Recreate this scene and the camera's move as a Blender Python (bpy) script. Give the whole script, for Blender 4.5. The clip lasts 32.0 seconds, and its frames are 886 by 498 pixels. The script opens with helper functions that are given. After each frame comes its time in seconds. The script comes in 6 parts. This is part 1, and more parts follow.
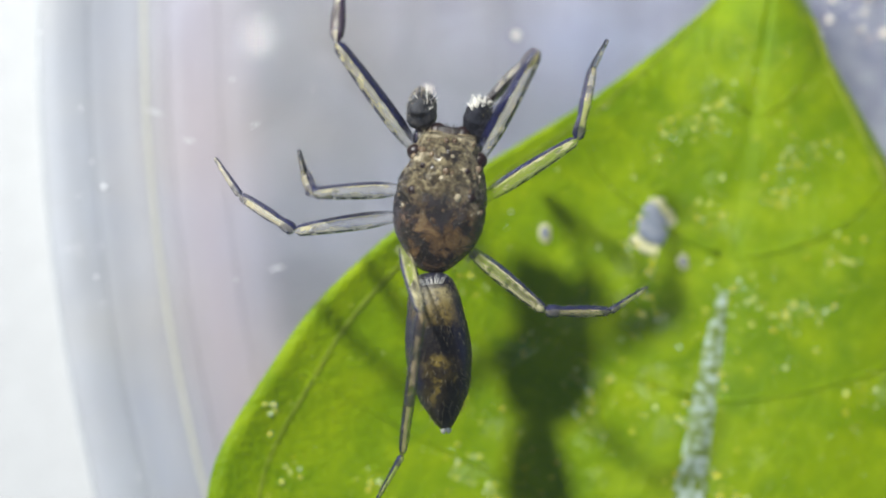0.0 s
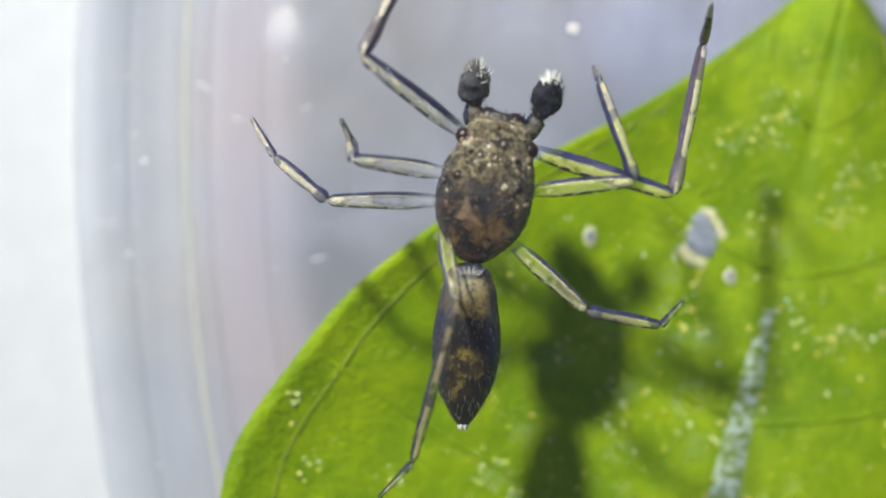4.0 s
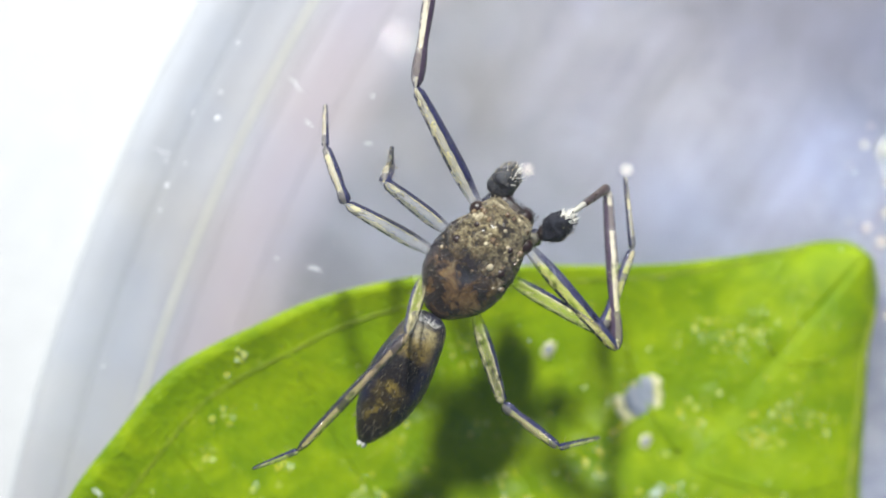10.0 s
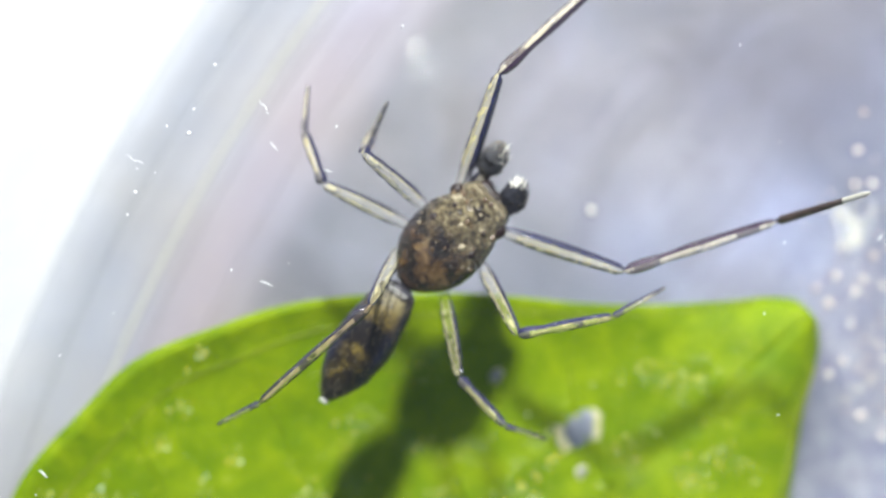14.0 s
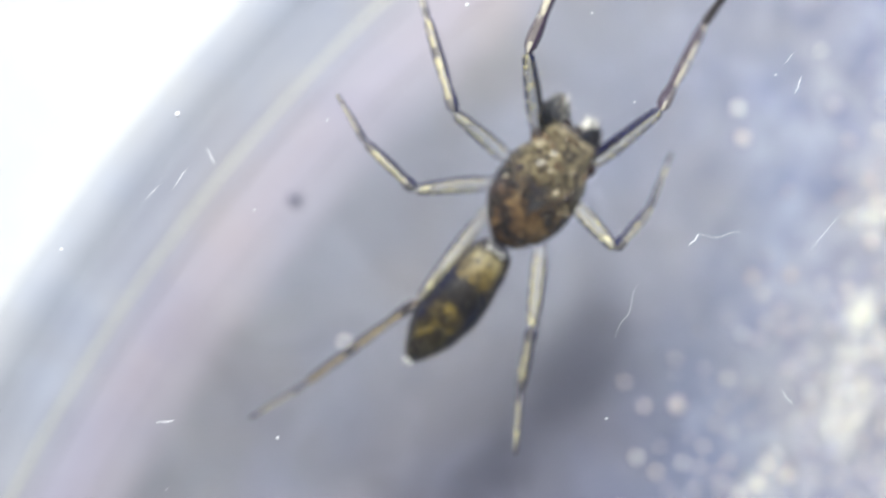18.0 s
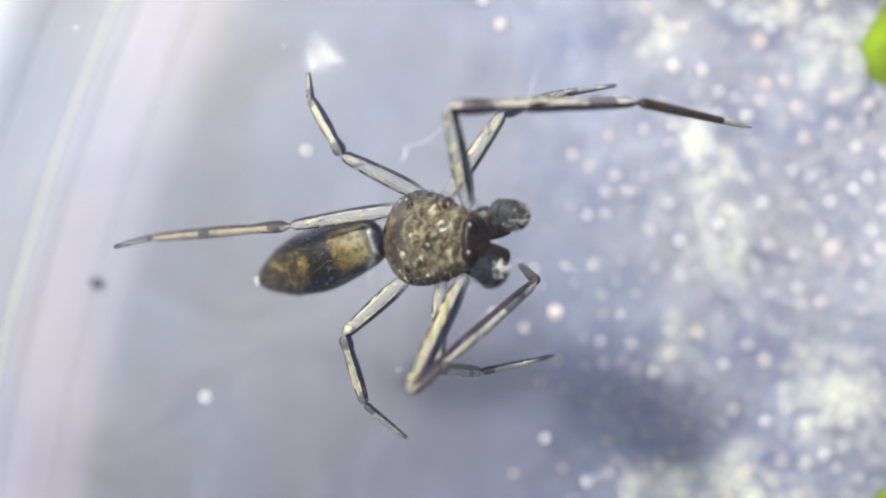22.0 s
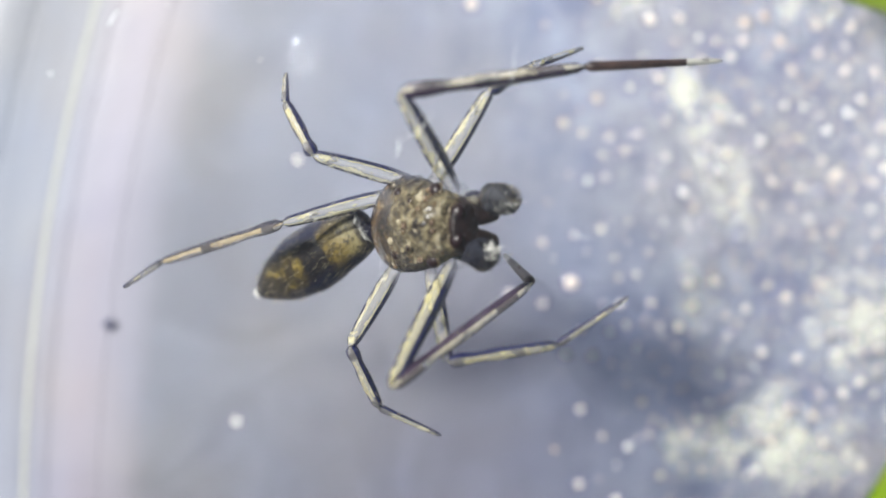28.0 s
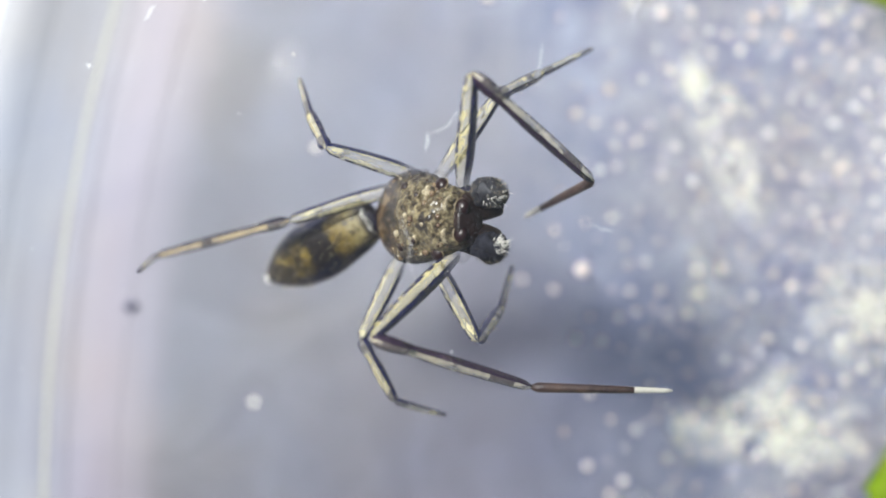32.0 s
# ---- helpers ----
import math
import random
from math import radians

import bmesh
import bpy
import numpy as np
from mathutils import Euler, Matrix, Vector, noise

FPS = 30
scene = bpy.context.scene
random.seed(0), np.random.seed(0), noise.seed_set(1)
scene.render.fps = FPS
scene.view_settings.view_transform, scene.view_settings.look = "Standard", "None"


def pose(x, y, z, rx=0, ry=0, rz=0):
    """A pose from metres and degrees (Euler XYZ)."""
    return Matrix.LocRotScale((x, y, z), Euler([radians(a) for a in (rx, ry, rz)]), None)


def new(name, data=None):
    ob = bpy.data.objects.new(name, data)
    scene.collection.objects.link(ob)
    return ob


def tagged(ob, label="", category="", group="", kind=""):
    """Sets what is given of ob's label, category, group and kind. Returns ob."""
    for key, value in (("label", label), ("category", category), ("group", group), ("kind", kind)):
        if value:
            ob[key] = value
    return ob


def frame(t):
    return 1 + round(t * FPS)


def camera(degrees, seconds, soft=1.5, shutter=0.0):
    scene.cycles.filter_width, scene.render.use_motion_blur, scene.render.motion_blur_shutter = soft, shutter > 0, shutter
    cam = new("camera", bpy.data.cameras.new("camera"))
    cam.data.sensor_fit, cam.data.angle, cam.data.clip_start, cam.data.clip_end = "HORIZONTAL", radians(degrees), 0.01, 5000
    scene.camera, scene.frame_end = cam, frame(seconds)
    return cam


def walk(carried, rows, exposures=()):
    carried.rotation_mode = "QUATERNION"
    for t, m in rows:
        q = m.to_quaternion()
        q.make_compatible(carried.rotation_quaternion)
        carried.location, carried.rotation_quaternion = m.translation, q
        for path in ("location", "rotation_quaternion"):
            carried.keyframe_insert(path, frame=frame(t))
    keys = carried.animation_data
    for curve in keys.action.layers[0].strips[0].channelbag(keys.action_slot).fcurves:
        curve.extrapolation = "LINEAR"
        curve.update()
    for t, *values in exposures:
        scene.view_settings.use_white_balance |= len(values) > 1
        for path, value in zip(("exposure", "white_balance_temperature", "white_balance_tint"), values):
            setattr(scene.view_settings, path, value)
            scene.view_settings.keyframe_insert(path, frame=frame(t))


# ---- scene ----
MM = 0.001


def at(x, y, z, rx=0, ry=0, rz=0):
    """A pose from millimetres and degrees."""
    return pose(x * MM, y * MM, z * MM, rx, ry, rz)


cam = camera(28, 32.0, soft=1.85, shutter=0.4)
cam.data.dof.use_dof = True
cam.data.dof.aperture_fstop = 60
PATH = [
    (0, at(0.00, 0.00, 30.18, 1.59, 0.09, 0.00)),
    (0.5, at(-0.47, -0.21, 29.99, 1.78, 0.06, -0.32)),
    (1, at(-0.69, -0.61, 29.87, 2.04, 0.01, -0.21)),
    (1.5, at(-0.49, -0.48, 29.46, 2.10, 0.21, -0.50)),
    (2, at(-0.28, -0.72, 29.16, 2.17, 0.30, 1.25)),
    (2.5, at(-0.29, -0.59, 28.95, 2.13, 0.28, 2.57)),
    (4.5, at(-0.75, 0.67, 29.03, 0.36, 0.01, 5.89)),
    (5, at(-0.59, 0.87, 28.61, 0.29, -0.05, 8.10)),
    (5.5, at(-0.53, 1.17, 28.93, 0.13, -0.00, 8.88)),
    (6, at(-0.75, 1.20, 29.14, 0.20, -0.10, 9.81)),
    (6.5, at(-1.04, 1.36, 28.13, -0.01, -0.21, 9.66)),
    (7, at(-1.25, 1.16, 28.81, 0.14, -0.46, 12.27)),
    (7.5, at(-1.50, 0.78, 30.22, -0.01, -0.38, 16.91)),
    (8, at(-1.86, 0.80, 30.19, 0.16, -1.01, 20.91)),
    (8.5, at(-1.57, 1.23, 29.81, 0.11, -1.01, 24.30)),
    (9, at(-0.88, 1.50, 30.19, -0.20, -0.63, 27.75)),
    (9.5, at(-0.75, 1.13, 31.24, 0.34, -0.33, 30.11)),
    (10, at(-0.89, 1.74, 31.95, 0.12, 0.05, 32.04)),
    (10.5, at(-0.10, 1.66, 32.17, 0.25, 0.33, 34.47)),
    (11, at(-0.28, 1.99, 32.67, 0.04, 0.67, 35.67)),
    (11.5, at(0.18, 2.48, 32.56, -0.13, 1.06, 37.11)),
    (12, at(0.29, 2.40, 33.90, -0.24, 1.24, 37.53)),
    (12.5, at(0.38, 2.02, 33.65, 0.08, 1.30, 37.64)),
    (13, at(0.28, 2.22, 33.37, -0.04, 1.30, 37.98)),
    (13.5, at(0.25, 2.79, 33.52, -0.33, 1.46, 37.76)),
    (15.5, at(-2.45, 4.97, 33.55, 0.42, -1.95, 35.26)),
    (16, at(-2.80, 8.08, 32.37, -0.54, -2.42, 32.66)),
    (16.5, at(-2.17, 11.03, 31.58, 0.10, -2.67, 29.55)),
    (17, at(-2.06, 13.22, 31.76, -0.66, -2.56, 26.97)),
    (17.5, at(-2.33, 12.53, 32.29, -0.38, -2.54, 27.54)),
    (18, at(-2.04, 13.88, 31.95, -0.70, -2.49, 27.37)),
    (18.5, at(-1.54, 15.15, 31.49, -1.17, -2.05, 26.58)),
    (19, at(-0.46, 15.07, 30.88, -0.80, -1.71, 26.20)),
    (19.5, at(0.25, 14.54, 29.83, -0.45, -1.46, 22.10)),
    (20, at(2.72, 14.93, 31.01, -0.26, -0.61, 17.29)),
    (20.5, at(3.40, 14.94, 30.69, 0.01, 0.19, 13.52)),
    (21, at(3.66, 14.89, 30.24, -0.11, 0.60, 8.67)),
    (21.5, at(3.67, 14.86, 30.11, -0.14, 0.84, 5.52)),
    (22, at(3.74, 14.83, 29.95, -0.17, 0.99, 2.71)),
    (22.5, at(3.64, 14.96, 30.13, -0.33, 1.11, 0.39)),
    (23, at(3.72, 15.11, 30.06, -0.62, 1.21, -0.72)),
    (23.5, at(4.24, 14.77, 29.93, -0.51, 1.42, -1.59)),
    (24, at(3.94, 14.87, 29.99, -0.51, 1.16, -2.46)),
    (24.5, at(3.41, 14.62, 29.87, -0.15, 1.15, -3.57)),
    (25, at(3.60, 14.51, 29.58, -0.05, 1.24, -4.87)),
    (25.5, at(3.71, 14.54, 29.84, -0.21, 1.31, -5.48)),
    (27.5, at(3.70, 14.46, 29.68, -0.41, 1.22, -6.21)),
    (28, at(3.64, 14.84, 29.73, -0.70, 1.00, -6.18)),
    (28.5, at(3.66, 14.97, 29.85, -0.88, 1.06, -6.13)),
    (29, at(3.70, 14.77, 29.86, -0.61, 1.17, -6.30)),
    (29.5, at(3.60, 14.72, 29.82, -0.58, 1.11, -6.23)),
    (30, at(3.58, 14.62, 29.97, -0.51, 1.11, -6.28)),
    (30.5, at(3.26, 14.46, 29.98, -0.42, 1.00, -6.38)),
    (31, at(3.06, 14.65, 30.38, -0.89, 0.78, -6.17)),
    (31.5, at(2.99, 14.86, 30.52, -1.10, 0.46, -5.77)),
    (32, at(2.95, 15.22, 30.52, -1.62, 0.27, -5.61)),
]
walk(cam, PATH, exposures=[(0.0, 0.05, 6460, 6), (6.0, 0.03, 6460, 6), (8.0, 0.12, 6460, 6), (10.0, 0.28, 6460, 6), (13.5, 0.40, 6440, 6), (15.5, 0.0, 6380, 7), (17.5, -0.06, 6380, 7), (20.0, 0.09, 6380, 8), (24.0, -0.03, 6420, 7), (32.0, -0.03, 6420, 7)])

# ---- light: soft sky light and a small unseen lamp added close by, on the dish's far side ----
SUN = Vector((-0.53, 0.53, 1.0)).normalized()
world = bpy.data.worlds.new("sky")
scene.world = world
world.use_nodes = True
wn = world.node_tree
sky = wn.nodes.new("ShaderNodeTexSky")
sky.sky_type, sky.sun_disc = "NISHITA", False
sky.sun_elevation, sky.sun_rotation = math.asin(SUN.z), math.atan2(SUN.x, SUN.y)
back = wn.nodes["Background"]
wn.links.new(sky.outputs[0], back.inputs[0])
back.inputs[1].default_value = 0.058
# Key light out of view, placed to match the shadows' slant and falloff.
bulb = new("unseen_key_light", bpy.data.lights.new("unseen_key_light", "POINT"))
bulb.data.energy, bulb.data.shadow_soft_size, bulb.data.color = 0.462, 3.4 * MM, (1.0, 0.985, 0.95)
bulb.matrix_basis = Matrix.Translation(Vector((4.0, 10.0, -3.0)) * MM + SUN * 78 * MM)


# ---- materials ----
def mat(name, build):
    m = bpy.data.materials.new(name)
    m.use_nodes = True
    nt = m.node_tree
    bs = nt.nodes["Principled BSDF"]
    build(nt, bs)
    return m


def node(nt, kind, **kw):
    n = nt.nodes.new(kind)
    for k, v in kw.items():
        n.inputs[k].default_value = v
    return n


def coords(nt, scale=1000.0):
    """Object coordinates in millimetres."""
    tc = nt.nodes.new("ShaderNodeTexCoord")
    mp = node(nt, "ShaderNodeMapping", Scale=(scale, scale, scale))
    nt.links.new(tc.outputs["Object"], mp.inputs["Vector"])
    return mp.outputs[0]


def ramp(nt, fac, stops):
    r = nt.nodes.new("ShaderNodeValToRGB")
    e = r.color_ramp.elements
    e[0].position, e[0].color = stops[0][0], (*stops[0][1], 1)
    e[1].position, e[1].color = stops[1][0], (*stops[1][1], 1)
    for p, c in stops[2:]:
        n = e.new(p)
        n.color = (*c, 1)
    nt.links.new(fac, r.inputs[0])
    return r.outputs[0]


def noisy(nt, vec, scale, detail=6.0, rough=0.6, distort=0.0):
    n = node(nt, "ShaderNodeTexNoise", Scale=scale, Detail=detail, Roughness=rough, Distortion=distort)
    nt.links.new(vec, n.inputs["Vector"])
    return n.outputs[0]


def mixc(nt, fac, a, b, kind="MIX"):
    m = nt.nodes.new("ShaderNodeMix")
    m.data_type, m.blend_type = "RGBA", kind
    for s, v in ((0, fac), (6, a), (7, b)):
        if hasattr(v, "links"):
            nt.links.new(v, m.inputs[s])
        else:
            m.inputs[s].default_value = v if s == 0 else (*v, 1)
    return m.outputs[2]


def maths(nt, op, a, b=0.0):
    m = nt.nodes.new("ShaderNodeMath")
    m.operation = op
    for s, v in ((0, a), (1, b)):
        if hasattr(v, "links"):
            nt.links.new(v, m.inputs[s])
        else:
            m.inputs[s].default_value = v
    return m.outputs[0]


def bump(nt, bs, height, dist, strength=0.6):
    b = node(nt, "ShaderNodeBump", Strength=strength, Distance=dist * MM)
    nt.links.new(height, b.inputs["Height"])
    nt.links.new(b.outputs[0], bs.inputs["Normal"])


def speckled(name, dark, light, scale, rough=0.5, depth=0.03, spec=0.5, lo=0.35, hi=0.65, metallic=0.0):
    """A two-tone noise material with fine relief."""
    def build(nt, bs):
        v = coords(nt)
        big = noisy(nt, v, scale, 8, 0.65)
        c = ramp(nt, big, [(lo, dark), (hi, light)])
        fine = noisy(nt, v, scale * 6, 4, 0.6)
        c = mixc(nt, maths(nt, "MULTIPLY", fine, 0.35), c, tuple(min(1, x * 0.55) for x in dark))
        nt.links.new(c, bs.inputs["Base Color"])
        bs.inputs["Roughness"].default_value = rough
        bs.inputs["Metallic"].default_value = metallic
        bs.inputs["Specular IOR Level"].default_value = spec
        bump(nt, bs, fine, depth)
    return mat(name, build)


def silk_build(nt, bs):
    """Nearly clear silk that glints."""
    out = nt.nodes["Material Output"]
    nt.nodes.remove(bs)
    tr = node(nt, "ShaderNodeBsdfTransparent", Color=(1, 1, 1, 1))
    gl = node(nt, "ShaderNodeBsdfGlossy", Roughness=0.25)
    mx = nt.nodes.new("ShaderNodeMixShader")
    mx.inputs[0].default_value = 0.018
    for a, b in ((tr.outputs[0], mx.inputs[1]), (gl.outputs[0], mx.inputs[2]), (mx.outputs[0], out.inputs[0])):
        nt.links.new(a, b)


def clear_build(nt, bs):
    """Clear plastic with a faint gloss and a trace of pale veil, added to imitate glare."""
    silk_build(nt, bs)
    clear = nt.nodes["Mix Shader"]
    clear.inputs[0].default_value = 0.006
    veil = node(nt, "ShaderNodeBsdfDiffuse", Color=(0.9, 0.9, 0.9, 1))
    veiled = nt.nodes.new("ShaderNodeMixShader")
    veiled.inputs[0].default_value = 0.003
    for a, b in ((clear.outputs[0], veiled.inputs[1]), (veil.outputs[0], veiled.inputs[2]), (veiled.outputs[0], nt.nodes["Material Output"].inputs[0])):
        nt.links.new(a, b)


def leaf_build(nt, bs):
    v = coords(nt)
    big = noisy(nt, v, 0.35, 5, 0.6)
    c = ramp(nt, big, [(0.3, (0.078, 0.160, 0.0005)), (0.7, (0.200, 0.300, 0.0005))])
    cell = node(nt, "ShaderNodeTexVoronoi", Scale=9.0)
    nt.links.new(v, cell.inputs["Vector"])
    c = mixc(nt, maths(nt, "MULTIPLY", cell.outputs[0], 0.5), c, (0.225, 0.35, 0.0008))
    fine = noisy(nt, v, 14, 5, 0.7)
    mid = noisy(nt, v, 1.1, 5, 0.6, 0.5)
    c = mixc(nt, ramp(nt, mid, [(0.42, (0, 0, 0)), (0.66, (0.6, 0.6, 0.6))]), c, (0.335, 0.435, 0.002))
    c = mixc(nt, maths(nt, "MULTIPLY", fine, 0.3), c, (0.06, 0.12, 0.0005))
    nt.links.new(c, bs.inputs["Base Color"])
    bs.inputs["Roughness"].default_value = 0.38
    bs.inputs["Specular IOR Level"].default_value = 0.13
    bump(nt, bs, maths(nt, "ADD", cell.outputs[0], fine), 0.05, 0.5)


def abdomen_build(nt, bs):
    """Golden front patch, a dark curved cross band, olive-gold mottling, dark flanks and tip."""
    v = coords(nt)
    sp = nt.nodes.new("ShaderNodeSeparateXYZ")
    nt.links.new(v, sp.inputs[0])
    n = noisy(nt, v, 3.2, 6, 0.65)
    bow = maths(nt, "MULTIPLY", maths(nt, "MULTIPLY", sp.outputs[1], sp.outputs[1]), 0.28)
    along = maths(nt, "ADD", maths(nt, "MULTIPLY", sp.outputs[0], -0.37), maths(nt, "MULTIPLY", maths(nt, "SUBTRACT", n, 0.5), 0.10))
    along = maths(nt, "SUBTRACT", along, bow)
    c = ramp(nt, along, [(0.02, (0.008, 0.009, 0.024)), (1.0, (0.012, 0.010, 0.014)), (0.05, (0.012, 0.011, 0.020)), (0.09, (0.23, 0.195, 0.10)), (0.17, (0.165, 0.125, 0.045)), (0.28, (0.13, 0.092, 0.024)), (0.30, (0.008, 0.007, 0.009)), (0.45, (0.009, 0.008, 0.010)), (0.50, (0.062, 0.045, 0.016)), (0.66, (0.042, 0.031, 0.012)), (0.84, (0.020, 0.016, 0.012))])
    spots = noisy(nt, v, 5.5, 5, 0.7)
    c = mixc(nt, ramp(nt, spots, [(0.47, (0, 0, 0)), (0.60, (0.85, 0.85, 0.85))]), c, (0.013, 0.010, 0.010))
    gold = maths(nt, "MULTIPLY", ramp(nt, noisy(nt, v, 4.2, 4, 0.6, 0.4), [(0.55, (0, 0, 0)), (0.63, (0.8, 0.8, 0.8))]), ramp(nt, along, [(0.44, (0, 0, 0)), (0.90, (0, 0, 0)), (0.52, (1, 1, 1)), (0.72, (0.8, 0.8, 0.8))]))
    c = mixc(nt, gold, c, (0.22, 0.16, 0.035))
    side = maths(nt, "ADD", maths(nt, "ABSOLUTE", sp.outputs[1]), maths(nt, "MULTIPLY", maths(nt, "SUBTRACT", n, 0.5), 0.24))
    c = mixc(nt, ramp(nt, side, [(0.24, (0, 0, 0)), (0.40, (0.97, 0.97, 0.97))]), c, (0.008, 0.010, 0.030))
    tufts = node(nt, "ShaderNodeMapping", Scale=(0.5, 1.4, 1.0))
    nt.links.new(v, tufts.inputs["Vector"])
    c = mixc(nt, maths(nt, "MULTIPLY", ramp(nt, noisy(nt, tufts.outputs[0], 20, 4, 0.75), [(0.57, (0, 0, 0)), (0.66, (0.2, 0.2, 0.2))]), ramp(nt, along, [(0.30, (1, 1, 1)), (0.9, (0.2, 0.2, 0.2))])), c, (0.40, 0.33, 0.19))
    nt.links.new(c, bs.inputs["Base Color"])
    bs.inputs["Roughness"].default_value = 0.36
    bs.inputs["Specular IOR Level"].default_value = 0.3
    bump(nt, bs, noisy(nt, v, 24, 3, 0.6), 0.025, 0.6)


def carapace_build(nt, bs):
    """Dark brown shield, its pale hairs and dark seams raying out from a pit behind the middle."""
    v = coords(nt)
    sp = nt.nodes.new("ShaderNodeSeparateXYZ")
    nt.links.new(v, sp.inputs[0])
    blot = noisy(nt, v, 2.4, 4, 0.6, 0.8)
    c = ramp(nt, blot, [(0.40, (0.008, 0.005, 0.004)), (0.66, (0.170, 0.105, 0.042)), (0.49, (0.028, 0.015, 0.009)), (0.57, (0.090, 0.050, 0.021))])
    head = ramp(nt, maths(nt, "ADD", maths(nt, "MULTIPLY", sp.outputs[0], 0.43), maths(nt, "MULTIPLY", maths(nt, "SUBTRACT", blot, 0.5), 0.7)), [(0.40, (0, 0, 0)), (0.68, (1, 1, 1))])
    sand = noisy(nt, v, 9.0, 5, 0.75)
    tan = ramp(nt, sand, [(0.38, (0.022, 0.014, 0.010)), (0.66, (0.54, 0.47, 0.28)), (0.48, (0.13, 0.102, 0.058)), (0.56, (0.28, 0.232, 0.132))])
    c = mixc(nt, maths(nt, "MULTIPLY", head, 0.88), c, tan)
    dx = maths(nt, "SUBTRACT", sp.outputs[0], 0.8)
    rad = maths(nt, "SQRT", maths(nt, "ADD", maths(nt, "MULTIPLY", dx, dx), maths(nt, "MULTIPLY", sp.outputs[1], sp.outputs[1])))
    rays = nt.nodes.new("ShaderNodeCombineXYZ")
    nt.links.new(maths(nt, "MULTIPLY", maths(nt, "ARCTAN2", sp.outputs[1], dx), 5.5), rays.inputs[0])
    nt.links.new(maths(nt, "MULTIPLY", rad, 5.0), rays.inputs[1])
    streak = noisy(nt, rays.outputs[0], 2.2, 6, 0.75, 0.4)
    c = mixc(nt, maths(nt, "MULTIPLY", ramp(nt, streak, [(0.55, (0, 0, 0)), (0.64, (0.85, 0.85, 0.85))]), maths(nt, "ADD", maths(nt, "MULTIPLY", head, 0.4), 0.20)), c, (0.42, 0.33, 0.17))
    pits = noisy(nt, v, 4.2, 4, 0.65, 0.8)
    c = mixc(nt, ramp(nt, pits, [(0.54, (0, 0, 0)), (0.61, (0.92, 0.92, 0.92))]), c, (0.014, 0.008, 0.009))
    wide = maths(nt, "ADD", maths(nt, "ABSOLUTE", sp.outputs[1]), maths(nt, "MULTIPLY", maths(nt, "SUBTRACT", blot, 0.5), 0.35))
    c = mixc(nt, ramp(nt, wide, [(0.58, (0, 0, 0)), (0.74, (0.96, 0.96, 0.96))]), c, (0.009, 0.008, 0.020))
    nt.links.new(c, bs.inputs["Base Color"])
    nt.links.new(ramp(nt, head, [(0.0, (0.16, 0.16, 0.16)), (1.0, (0.34, 0.34, 0.34))]), bs.inputs["Roughness"])
    bs.inputs["Specular IOR Level"].default_value = 0.55
    relief = maths(nt, "MULTIPLY", maths(nt, "ADD", sand, maths(nt, "MULTIPLY", pits, -0.8)), maths(nt, "ADD", maths(nt, "MULTIPLY", head, 0.85), 0.15))
    bump(nt, bs, maths(nt, "ADD", relief, maths(nt, "MULTIPLY", streak, 0.2)), 0.13, 1.0)
    bs.inputs["Coat Weight"].default_value = 0.15
    bs.inputs["Coat Roughness"].default_value = 0.2


